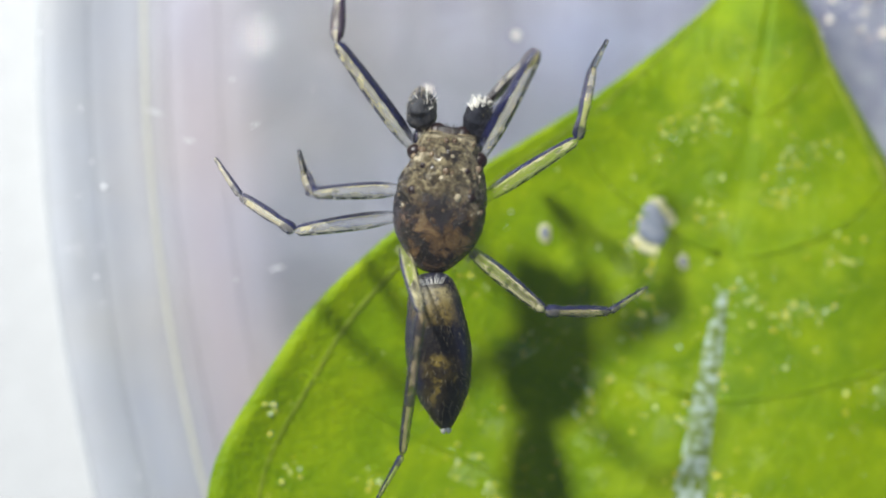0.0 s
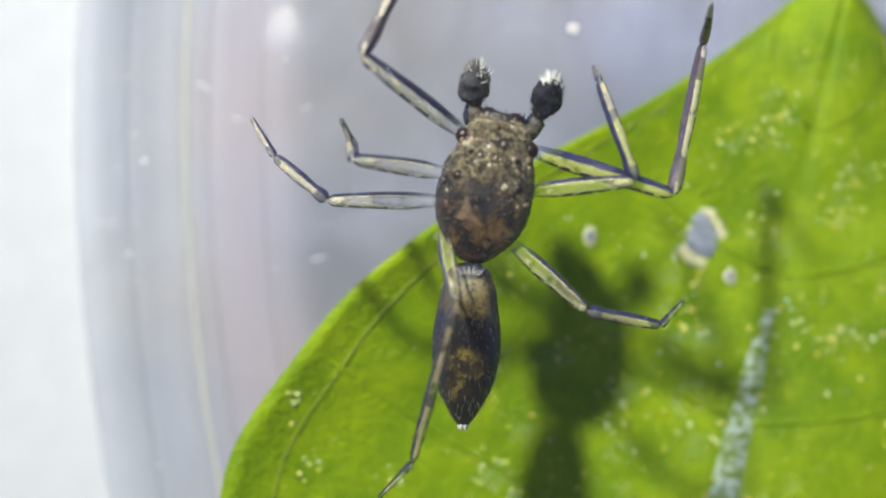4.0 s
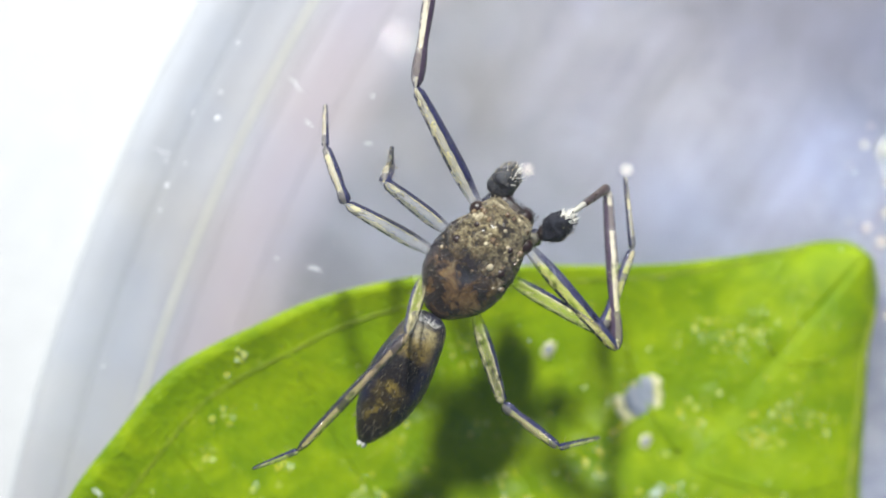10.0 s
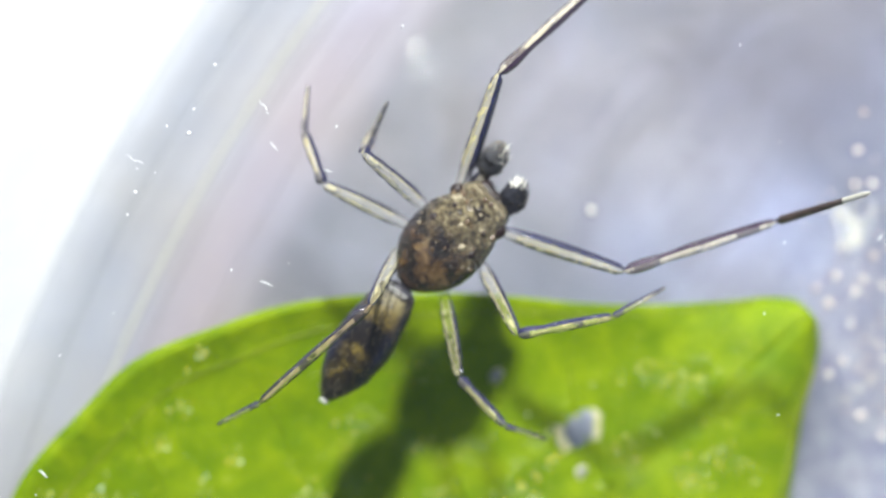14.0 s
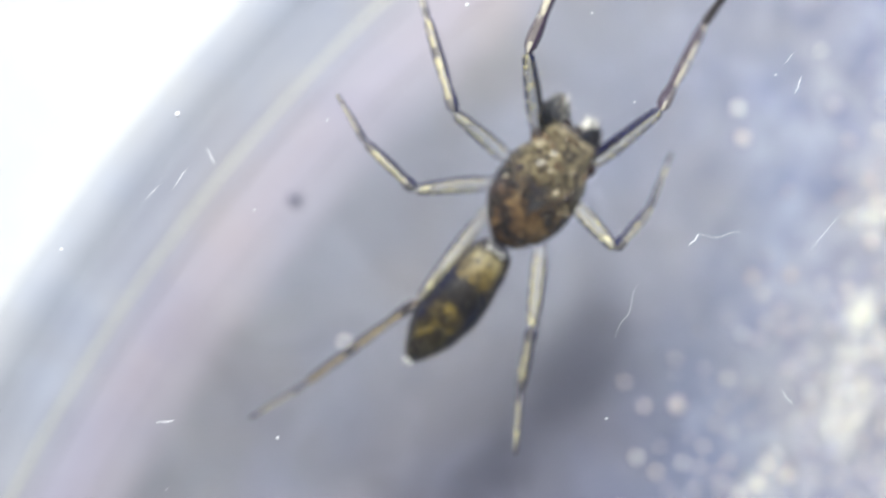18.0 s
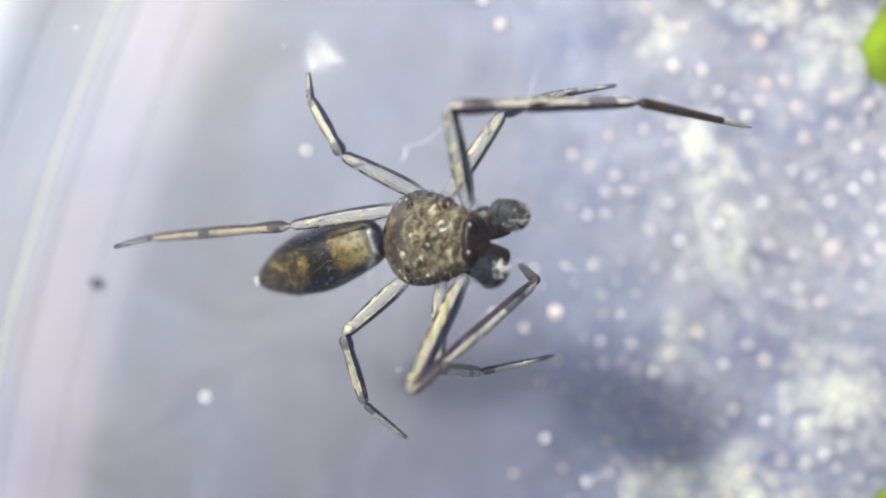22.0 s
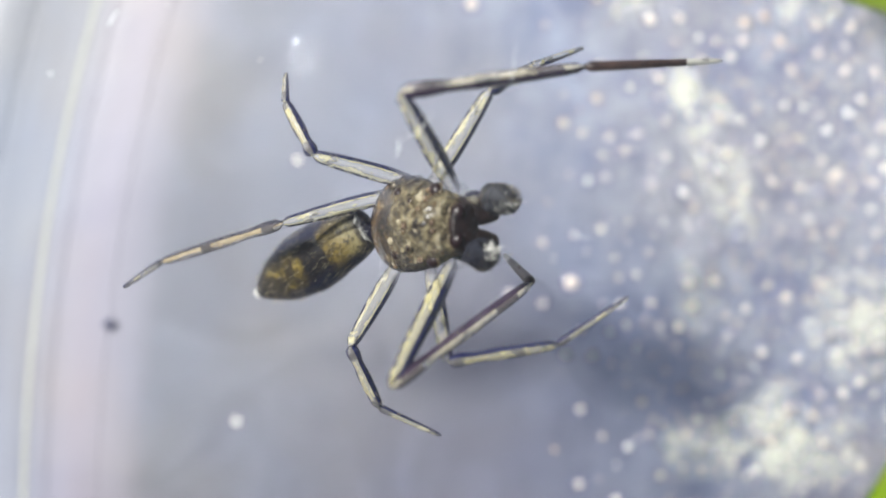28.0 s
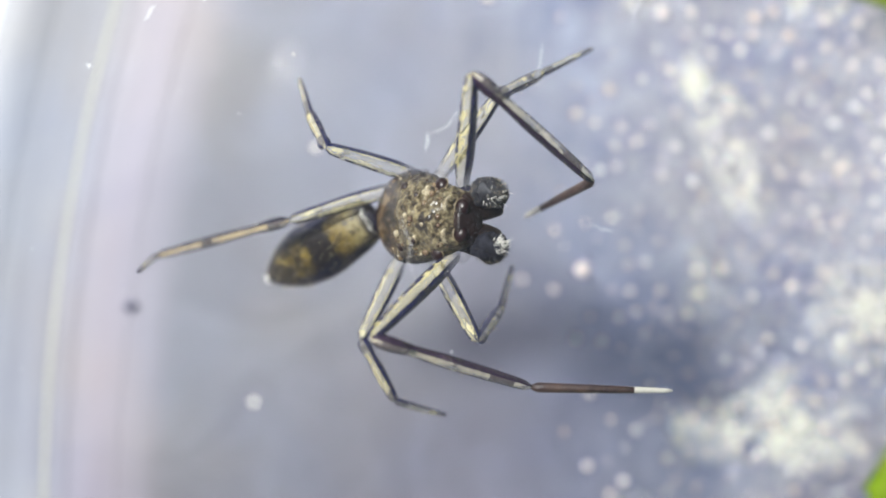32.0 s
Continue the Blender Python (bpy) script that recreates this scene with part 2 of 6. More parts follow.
def leg_material(name, pale, dark, ring, flank, clear, thick, thin, fade=1.0):
    """A glassy leg segment: a dark line on one flank, a broken thin one on the other, dark rings; fade: how solid its root is."""
    def build(nt, bs):
        v = coords(nt)
        sp = nt.nodes.new("ShaderNodeSeparateXYZ")
        nt.links.new(v, sp.inputs[0])
        n = noisy(nt, v, 5, 4, 0.6)
        turn = maths(nt, "ARCTAN2", sp.outputs[2], maths(nt, "MULTIPLY", sp.outputs[1], flank))
        across = maths(nt, "ADD", maths(nt, "MULTIPLY", maths(nt, "COSINE", turn), 0.5), 0.5)
        across = maths(nt, "ADD", across, maths(nt, "MULTIPLY", maths(nt, "SUBTRACT", n, 0.5), 0.16))
        bold = ramp(nt, across, [(thick, (0, 0, 0)), (thick + 0.04, (1, 1, 1))])
        slim = ramp(nt, across, [(thin, (1, 1, 1)), (thin + 0.04, (0, 0, 0))])
        bold = maths(nt, "MULTIPLY", bold, ramp(nt, noisy(nt, v, 4.5, 4, 0.7), [(0.27, (0.2, 0.2, 0.2)), (0.34, (1, 1, 1))]))
        slim = maths(nt, "MULTIPLY", slim, ramp(nt, noisy(nt, v, 6.5, 2, 0.5), [(0.38, (0, 0, 0)), (0.46, (1, 1, 1))]))
        wave = maths(nt, "SINE", maths(nt, "MULTIPLY", maths(nt, "ADD", sp.outputs[0], maths(nt, "MULTIPLY", n, 0.3)), ring))
        band = ramp(nt, maths(nt, "ADD", maths(nt, "MULTIPLY", wave, 0.5), maths(nt, "MULTIPLY", n, 0.9)), [(0.76, (0, 0, 0)), (0.86, (0.85, 0.85, 0.85))])
        grain = node(nt, "ShaderNodeMapping", Scale=(2.2, 13, 13))
        nt.links.new(v, grain.inputs["Vector"])
        dash = ramp(nt, noisy(nt, grain.outputs[0], 1.0, 3, 0.6), [(0.61, (0, 0, 0)), (0.66, (0.8, 0.8, 0.8))])
        mark = maths(nt, "MAXIMUM", maths(nt, "MAXIMUM", bold, slim), maths(nt, "MAXIMUM", band, dash))
        fine = noisy(nt, v, 22, 4, 0.7)
        milk = noisy(nt, v, 3.4, 4, 0.6)
        tone = mixc(nt, ramp(nt, fine, [(0.58, (0, 0, 0)), (0.74, (0.3, 0.3, 0.3))]), pale, tuple(x * 0.5 for x in pale))
        c = mixc(nt, mark, tone, dark)
        nt.links.new(c, bs.inputs["Base Color"])
        edge = ramp(nt, across, [(0.05, (0.65, 0.65, 0.65)), (1.0, (0.65, 0.65, 0.65)), (0.26, (0.46, 0.46, 0.46)), (0.38, (1.0 - clear,) * 3), (0.60, (1.0 - clear,) * 3), (0.70, (0.55, 0.55, 0.55))])
        solid = maths(nt, "MAXIMUM", mark, maths(nt, "MULTIPLY", edge, ramp(nt, milk, [(0.34, (0.8, 0.8, 0.8)), (0.52, (1, 1, 1))])))
        ribbon = node(nt, "ShaderNodeMapping", Scale=(2.0, 6.0, 6.0))
        nt.links.new(v, ribbon.inputs["Vector"])
        cream = ramp(nt, noisy(nt, ribbon.outputs[0], 1.0, 5, 0.75), [(0.51, (0, 0, 0)), (0.61, (0.65, 0.65, 0.65))])
        solid = maths(nt, "MAXIMUM", solid, cream)
        root = ramp(nt, maths(nt, "MULTIPLY", sp.outputs[0], 1.2), [(0.05, (fade,) * 3), (0.75, (1, 1, 1))])
        belly = ramp(nt, maths(nt, "ADD", maths(nt, "MULTIPLY", maths(nt, "SINE", turn), 0.5), 0.5), [(0.36, (0.12, 0.12, 0.12)), (0.52, (1, 1, 1))])
        nt.links.new(maths(nt, "MULTIPLY", maths(nt, "MULTIPLY", solid, root), belly), bs.inputs["Alpha"])
        bs.inputs["Roughness"].default_value = 0.14
        bs.inputs["Specular IOR Level"].default_value = 0.8
        bump(nt, bs, fine, 0.03, 0.9)
    return mat(name, build)


def floor_build(nt, bs):
    """The floor's cloudy plastic, which scatters light sideways."""
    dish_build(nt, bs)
    bs.inputs["Coat Weight"].default_value = 0.3
    bs.inputs["Coat Roughness"].default_value = 0.042
    bs.subsurface_method = "BURLEY"
    sp = nt.nodes.new("ShaderNodeSeparateXYZ")
    nt.links.new(coords(nt), sp.inputs[0])
    dx, dy = maths(nt, "SUBTRACT", sp.outputs[0], 31.5), maths(nt, "SUBTRACT", sp.outputs[1], 5.8)
    rad = maths(nt, "SQRT", maths(nt, "ADD", maths(nt, "MULTIPLY", dx, dx), maths(nt, "MULTIPLY", dy, dy)))
    nt.links.new(ramp(nt, maths(nt, "SUBTRACT", rad, 34.6), [(0.0, (1, 1, 1)), (0.9, (0, 0, 0))]), bs.inputs["Subsurface Weight"])
    bs.inputs["Subsurface Radius"].default_value = (1.0, 1.0, 1.0)
    bs.inputs["Subsurface Scale"].default_value = 9.0 * MM


def dish_build(nt, bs):
    """Hazy plastic, tinted in rings round the dish's middle; some light and shade painted in."""
    v = coords(nt)
    sp = nt.nodes.new("ShaderNodeSeparateXYZ")
    nt.links.new(v, sp.inputs[0])
    big = noisy(nt, v, 0.16, 5, 0.55, 0.6)
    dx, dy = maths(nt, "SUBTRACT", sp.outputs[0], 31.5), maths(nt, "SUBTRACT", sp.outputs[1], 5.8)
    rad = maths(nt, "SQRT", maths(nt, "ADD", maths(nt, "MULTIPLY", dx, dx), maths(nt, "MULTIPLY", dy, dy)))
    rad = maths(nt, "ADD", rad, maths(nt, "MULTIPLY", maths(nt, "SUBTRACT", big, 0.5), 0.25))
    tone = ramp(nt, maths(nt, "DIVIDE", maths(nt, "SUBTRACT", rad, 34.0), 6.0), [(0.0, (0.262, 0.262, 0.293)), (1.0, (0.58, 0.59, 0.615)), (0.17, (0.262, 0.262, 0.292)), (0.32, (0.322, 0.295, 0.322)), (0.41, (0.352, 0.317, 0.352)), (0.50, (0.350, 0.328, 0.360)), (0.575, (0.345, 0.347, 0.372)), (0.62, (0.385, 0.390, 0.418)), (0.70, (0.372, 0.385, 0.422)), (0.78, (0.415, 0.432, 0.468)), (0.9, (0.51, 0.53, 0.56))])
    stain = ramp(nt, big, [(0.30, (0.78, 0.78, 0.86)), (0.5, (0.95, 0.95, 0.97)), (0.72, (1.12, 1.12, 1.14))])
    c = mixc(nt, 1.0, tone, stain, "MULTIPLY")
    smear = noisy(nt, v, 0.42, 6, 0.62, 1.2)
    polar = nt.nodes.new("ShaderNodeCombineXYZ")
    nt.links.new(maths(nt, "MULTIPLY", rad, 2.6), polar.inputs[0])
    nt.links.new(maths(nt, "MULTIPLY", maths(nt, "ARCTAN2", dy, dx), 4.0), polar.inputs[1])
    streak = noisy(nt, polar.outputs[0], 1.0, 4, 0.6)
    on_wall = ramp(nt, maths(nt, "SUBTRACT", rad, 35.0), [(0.1, (0, 0, 0)), (0.7, (1, 1, 1))])
    smear = mixc(nt, on_wall, smear, maths(nt, "ADD", maths(nt, "MULTIPLY", streak, 0.45), 0.28))
    c = mixc(nt, 1.0, c, ramp(nt, smear, [(0.32, (0.88, 0.87, 0.89)), (0.5, (0.98, 0.98, 0.99)), (0.70, (1.13, 1.14, 1.19))]), "MULTIPLY")
    warm = noisy(nt, v, 0.22, 3, 0.5)
    c = mixc(nt, 1.0, c, ramp(nt, warm, [(0.38, (1.04, 1.0, 0.94)), (0.62, (0.97, 1.0, 1.06))]), "MULTIPLY")
    # Condensation tint plus painted light falloff, paler towards +x and +y.
    damp_and_light = maths(nt, "ADD", sp.outputs[0], maths(nt, "MULTIPLY", maths(nt, "SUBTRACT", noisy(nt, v, 0.3, 4, 0.6), 0.5), 4.0))
    damp_and_light = maths(nt, "ADD", damp_and_light, maths(nt, "MULTIPLY", maths(nt, "MAXIMUM", maths(nt, "SUBTRACT", sp.outputs[1], 11.0), 0.0), 0.3))
    fog_and_light = ramp(nt, maths(nt, "MULTIPLY", damp_and_light, 0.1), [(0.05, (0.82, 0.81, 0.80)), (0.75, (1.07, 1.13, 1.24)), (0.98, (1.32, 1.36, 1.43)), (0.4, (0.93, 0.96, 1.04))])
    c = mixc(nt, 1.0, c, mixc(nt, on_wall, fog_and_light, (0.95, 0.95, 0.95)), "MULTIPLY")
    blotch = ramp(nt, noisy(nt, v, 1.2, 5, 0.65), [(0.36, (0.70, 0.72, 0.84)), (0.5, (1.0, 1.0, 1.0)), (0.64, (1.30, 1.28, 1.20))])
    c = mixc(nt, ramp(nt, maths(nt, "MULTIPLY", damp_and_light, 0.1), [(0.42, (0, 0, 0)), (0.85, (1, 1, 1))]), c, mixc(nt, 1.0, c, blotch, "MULTIPLY"))
    # Pale streaky oval: lamp glare on the plastic, painted into its colour.
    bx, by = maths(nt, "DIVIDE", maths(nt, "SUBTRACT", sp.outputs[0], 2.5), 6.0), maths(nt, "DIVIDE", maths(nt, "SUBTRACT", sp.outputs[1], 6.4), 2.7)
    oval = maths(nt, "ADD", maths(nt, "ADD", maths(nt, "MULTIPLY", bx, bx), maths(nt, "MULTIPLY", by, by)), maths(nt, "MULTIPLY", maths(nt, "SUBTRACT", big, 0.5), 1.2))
    glare_rays = node(nt, "ShaderNodeMapping", Rotation=(0, 0, radians(-52)), Scale=(0.9, 0.12, 1.0))
    nt.links.new(v, glare_rays.inputs["Vector"])
    painted_glare = ramp(nt, noisy(nt, glare_rays.outputs[0], 1.0, 3, 0.5), [(0.36, (1.10, 1.11, 1.16)), (0.62, (1.44, 1.46, 1.56))])
    c = mixc(nt, ramp(nt, oval, [(0.25, (1, 1, 1)), (1.0, (0, 0, 0))]), c, mixc(nt, 1.0, c, painted_glare, "MULTIPLY"))
    # Broad soft shade near the spider, painted as an oval of darker colour.
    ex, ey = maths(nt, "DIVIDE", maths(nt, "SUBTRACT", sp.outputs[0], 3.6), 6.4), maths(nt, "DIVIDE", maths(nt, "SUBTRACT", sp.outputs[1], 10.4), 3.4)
    shade_oval = maths(nt, "ADD", maths(nt, "ADD", maths(nt, "MULTIPLY", ex, ex), maths(nt, "MULTIPLY", ey, ey)), maths(nt, "MULTIPLY", maths(nt, "SUBTRACT", smear, 0.5), 1.4))
    c = mixc(nt, ramp(nt, shade_oval, [(0.15, (0.85, 0.85, 0.85)), (1.0, (0, 0, 0))]), c, mixc(nt, 1.0, c, (0.78, 0.78, 0.84), "MULTIPLY"))
    fine = noisy(nt, v, 2.4, 6, 0.7)
    c = mixc(nt, maths(nt, "MULTIPLY", fine, 0.18), c, (0.22, 0.22, 0.26))
    nt.links.new(c, bs.inputs["Base Color"])
    bs.inputs["Roughness"].default_value = 0.42
    bs.inputs["Specular IOR Level"].default_value = 0.5
    bs.inputs["Coat Weight"].default_value = 0.16
    bs.inputs["Coat Roughness"].default_value = 0.16
    bump(nt, bs, noisy(nt, v, 1.1, 6, 0.7), 0.04, 0.2)


def plain(name, color, rough=0.5, spec=0.5, scale=0.8, vary=0.12, depth=0.02, metallic=0.0):
    return speckled(name, tuple(x * (1 - vary) for x in color), color, scale, rough, depth, spec, 0.3, 0.7, metallic)


def bead_glint_build(nt, bs):
    """The middle of a bead: its bright glint, painted as cream-white colour."""
    g = nt.nodes.new("ShaderNodeNewGeometry")
    o = nt.nodes.new("ShaderNodeObjectInfo")
    f = maths(nt, "FRACT", maths(nt, "ADD", g.outputs["Random Per Island"], o.outputs["Random"]))
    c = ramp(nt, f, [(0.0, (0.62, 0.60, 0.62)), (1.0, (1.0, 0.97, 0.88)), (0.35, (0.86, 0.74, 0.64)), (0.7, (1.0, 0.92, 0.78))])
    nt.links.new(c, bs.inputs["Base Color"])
    bs.inputs["Roughness"].default_value = 0.06
    bs.inputs["Specular IOR Level"].default_value = 0.9


def bead_fringe_build(nt, bs):
    """The thin skirt of a bead: dark blue and tan halo, painted as colour."""
    g = nt.nodes.new("ShaderNodeNewGeometry")
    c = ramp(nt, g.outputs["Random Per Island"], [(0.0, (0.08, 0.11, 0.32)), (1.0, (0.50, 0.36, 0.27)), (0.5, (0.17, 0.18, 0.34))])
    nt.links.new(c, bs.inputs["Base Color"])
    bs.inputs["Alpha"].default_value = 0.7
    bs.inputs["Roughness"].default_value = 0.1


def leaf_sheen_build(nt, bs):
    """Thin wet shine on the leaf, painted as pale translucent colour."""
    v = coords(nt)
    bs.inputs["Base Color"].default_value = (0.66, 0.80, 0.42, 1)
    nt.links.new(ramp(nt, noisy(nt, v, 5, 5, 0.7), [(0.44, (0.0, 0.0, 0.0)), (0.68, (0.11, 0.11, 0.11))]), bs.inputs["Alpha"])
    bs.inputs["Roughness"].default_value = 0.15


def film_build(nt, bs):
    """Milky wet film, thin and patchy."""
    v = coords(nt)
    n = noisy(nt, v, 2.2, 5, 0.6, 0.5)
    c = ramp(nt, noisy(nt, v, 6, 4, 0.7), [(0.35, (0.78, 0.79, 0.72)), (0.65, (0.95, 0.92, 0.76))])
    nt.links.new(c, bs.inputs["Base Color"])
    nt.links.new(maths(nt, "MULTIPLY", ramp(nt, n, [(0.40, (0.02, 0.02, 0.02)), (0.60, (0.95, 0.95, 0.95))]), 0.44), bs.inputs["Alpha"])
    bs.inputs["Roughness"].default_value = 0.25
    bump(nt, bs, n, 0.02, 0.3)


def dew_glint_build(nt, bs):
    g = nt.nodes.new("ShaderNodeNewGeometry")
    # The dew's yellow to white glint, painted as bead colour.
    c = ramp(nt, g.outputs["Random Per Island"], [(0.0, (0.80, 0.56, 0.03)), (1.0, (0.80, 0.94, 0.90)), (0.6, (0.90, 0.80, 0.06)), (0.92, (0.93, 0.90, 0.35))])
    nt.links.new(c, bs.inputs["Base Color"])
    bs.inputs["Roughness"].default_value = 0.05
    bs.inputs["Specular IOR Level"].default_value = 0.9


def dew_halo_build(nt, bs):
    g = nt.nodes.new("ShaderNodeNewGeometry")
    # Green to cyan halo round each glint, painted as colour.
    c = ramp(nt, g.outputs["Random Per Island"], [(0.0, (0.30, 0.50, 0.12)), (1.0, (0.22, 0.58, 0.72)), (0.5, (0.25, 0.55, 0.45))])
    nt.links.new(c, bs.inputs["Base Color"])
    bs.inputs["Alpha"].default_value = 0.4
    bs.inputs["Roughness"].default_value = 0.1


def glow_build(nt, bs):
    bs.inputs["Emission Color"].default_value = (1.0, 0.98, 0.94, 1)
    bs.inputs["Emission Strength"].default_value = 1700.0


SILK = mat("silk", silk_build)
CLEAR = mat("clear_plastic", clear_build)
LEAF = mat("leaf_green", leaf_build)
# The rib's glitter is painted in as pale speckle.
RIB = speckled("leaf_rib", (0.17, 0.25, 0.01), (0.62, 0.74, 0.68), 7.0, 0.2, 0.14, 0.8, 0.45, 0.58)
VEIN = speckled("leaf_vein", (0.14, 0.21, 0.002), (0.28, 0.33, 0.02), 2.5, 0.4, 0.05, 0.3)
ABDOMEN = mat("abdomen_gold_brown", abdomen_build)
CARAPACE = mat("carapace_brown", carapace_build)
FACE = speckled("face_dark", (0.006, 0.004, 0.005), (0.030, 0.014, 0.011), 4.0, 0.4, 0.03)
PALP = speckled("palp_black", (0.004, 0.004, 0.010), (0.026, 0.028, 0.040), 6.0, 0.75, 0.06, 0.25)
GREY_PALP = speckled("palp_grey", (0.005, 0.005, 0.010), (0.040, 0.042, 0.052), 5.0, 0.4, 0.05, 0.5)
NAVY = (0.012, 0.014, 0.058)
LEFT_LOOK, RIGHT_LOOK = ({
    "hip": leg_material("pale_hip", (0.82, 0.78, 0.54), NAVY, 0.0, k, 0.72, 0.97, 0.03),
    "thigh": leg_material("pale_thigh", (0.66, 0.60, 0.34), NAVY, 0.0, k, 0.85, 0.71, 0.13, 0.2),
    "leg": leg_material("pale_leg", (0.66, 0.58, 0.30), NAVY, 6.4, k, 0.58, 0.59, 0.15),
    "foot": leg_material("pale_foot", (0.62, 0.56, 0.33), NAVY, 6.4, k, 0.62, 0.60, 0.13),
    "hind": leg_material("hind_leg", (0.40, 0.31, 0.17), (0.012, 0.010, 0.024), 4.6, k, 0.2, 0.62, 0.18),
    "front_thigh": leg_material("front_thigh", (0.66, 0.58, 0.25), NAVY, 0.0, k, 0.64, 0.55, 0.16, 0.3),
    "front_leg": leg_material("front_leg", (0.62, 0.55, 0.39), (0.034, 0.018, 0.040), 3.1, k, 0.3, 0.54, 0.14),
} for k in (-1, 1))
PALP_JOINT = leg_material("palp_joint", (0.26, 0.24, 0.18), (0.010, 0.010, 0.03), 22.0, 1, 0.6, 0.72, 0.2)
DARK_SHANK = speckled("dark_shank", (0.018, 0.010, 0.012), (0.075, 0.045, 0.035), 4.0, 0.4, 0.02)
PALE_TIP = plain("pale_tip", (0.50, 0.48, 0.42), 0.5)
WHITE_HAIR = plain("white_hair", (0.78, 0.76, 0.70), 0.6)
PALE_HAIR = plain("pale_hair", (0.36, 0.30, 0.19), 0.5)
DARK_HAIR = plain("dark_hair", (0.05, 0.05, 0.065), 0.4)
EYE = plain("eye_black", (0.016, 0.006, 0.007), 0.38, 0.4)
EYE_RING = plain("eye_ring", (0.27, 0.215, 0.13), 0.45)
BROW = speckled("brow_cream", (0.16, 0.12, 0.07), (0.66, 0.58, 0.40), 9.0, 0.4, 0.05)
BUMP = speckled("bump_brown", (0.05, 0.022, 0.018), (0.26, 0.19, 0.11), 9.0, 0.15, 0.02, 0.8)
DISH_PLASTIC = mat("dish_plastic", dish_build)
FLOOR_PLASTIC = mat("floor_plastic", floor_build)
RIM_EDGE = plain("rim_edge_grey", (0.56, 0.58, 0.61), 0.4)
CREAM = plain("dish_line_cream", (0.54, 0.53, 0.48), 0.45)
PAPER = plain("white_paper", (0.56, 0.565, 0.58), 0.8, 0.2, scale=0.3, vary=0.04)
BEAD_GLINT = mat("bead_painted_glint", bead_glint_build)
BEAD_FRINGE = mat("bead_painted_fringe", bead_fringe_build)
FILMY = mat("wet_film", film_build)
LEAF_SHEEN = mat("leaf_painted_sheen", leaf_sheen_build)
SCAB = speckled("leaf_scab", (0.17, 0.20, 0.26), (0.33, 0.35, 0.40), 5, 0.6, 0.05)
SCAB_RIM = speckled("leaf_scab_rim", (0.50, 0.50, 0.20), (0.78, 0.74, 0.48), 4, 0.5, 0.05)
DUST = plain("white_dust", (0.85, 0.85, 0.88), 0.6)
DEW_GLINT = mat("dew_painted_glint", dew_glint_build)
DEW_HALO = mat("dew_painted_halo", dew_halo_build)
LAMP_GLOW = mat("lamp_glow", glow_build)
SPECK = plain("dark_speck", (0.10, 0.10, 0.16), 0.7)


# ---- mesh helpers (all sizes in millimetres) ----
def finish(name, bm, materials, parent=None, label="", smooth=True):
    bm.transform(Matrix.Scale(MM, 4))
    me = bpy.data.meshes.new(name)
    bmesh.ops.recalc_face_normals(bm, faces=bm.faces)
    bm.to_mesh(me)
    bm.free()
    for m in materials if isinstance(materials, (list, tuple)) else [materials]:
        me.materials.append(m)
    if smooth:
        me.polygons.foreach_set("use_smooth", [True] * len(me.polygons))
    ob = new(name, me)
    ob.parent = parent
    return tagged(ob, label)


def part(name, bm, material, parent, label="", smooth=True):
    return finish(name, bm, material, parent, label, smooth)


def loft(bm, rings, cap=True, slot=0):
    """Skins closed rings of points, which all have the same length."""
    vs = [[bm.verts.new(p) for p in r] for r in rings]
    n = len(vs[0])
    for a, b in zip(vs, vs[1:]):
        for i in range(n):
            bm.faces.new((a[i], a[(i + 1) % n], b[(i + 1) % n], b[i])).material_index = slot
    if cap:
        for r in (vs[0], vs[-1]):
            bm.faces.new(r).material_index = slot
    return vs


def curve_at(keys, x):
    """Smooth value at x between (x, value) keys."""
    n = len(keys)
    x = min(keys[-1][0], max(keys[0][0], x))
    for i in range(n - 1):
        (x0, a), (x1, b) = keys[i], keys[i + 1]
        if x <= x1:
            p, q = keys[max(0, i - 1)], keys[min(n - 1, i + 2)]
            m0, m1 = (b - p[1]) / (x1 - p[0]), (q[1] - a) / (q[0] - x0)
            h = x1 - x0
            u = (x - x0) / h
            return (2 * u ** 3 - 3 * u * u + 1) * a + (u ** 3 - 2 * u * u + u) * h * m0 + (3 * u * u - 2 * u ** 3) * b + (u ** 3 - u * u) * h * m1
    return keys[-1][1]


def body_loft(x0, x1, width, top, bottom, steps=34, sides=28, power=2.3, rough=0.0, seed=0.0, lumps=None):
    """A lofted body along x: half width, top and bottom by keys; lumps: how rough it is along x."""
    bm = bmesh.new()
    rings = []
    for i in range(steps + 1):
        u = i / steps
        x = x0 + (x1 - x0) * (0.5 - 0.5 * math.cos(math.pi * u))
        end = max(0.0, 1 - abs(2 * u - 1) ** 14)
        w, t, b = curve_at(width, x) * end + 0.002, curve_at(top, x), curve_at(bottom, x)
        mid, half = (t + b) / 2, (t - b) / 2 * end + 0.002
        r = []
        for k in range(sides):
            a = 2 * math.pi * k / sides
            c, s = math.cos(a), math.sin(a)
            y = w * math.copysign(abs(c) ** (2 / power), c)
            z = mid + half * math.copysign(abs(s) ** (2 / power), s)
            d = rough * (curve_at(lumps, x) if lumps else 1.0) * (noise.noise((x * 3 + seed, y * 3, z * 3)) + 0.5 * noise.noise((x * 9 + seed, y * 9, z * 9)) + 0.45 * noise.noise((x * 17, y * 17, z * 17 + seed)))
            r.append((x, y * (1 + d), z + d * half))
        rings.append(r)
    loft(bm, rings)
    return bm


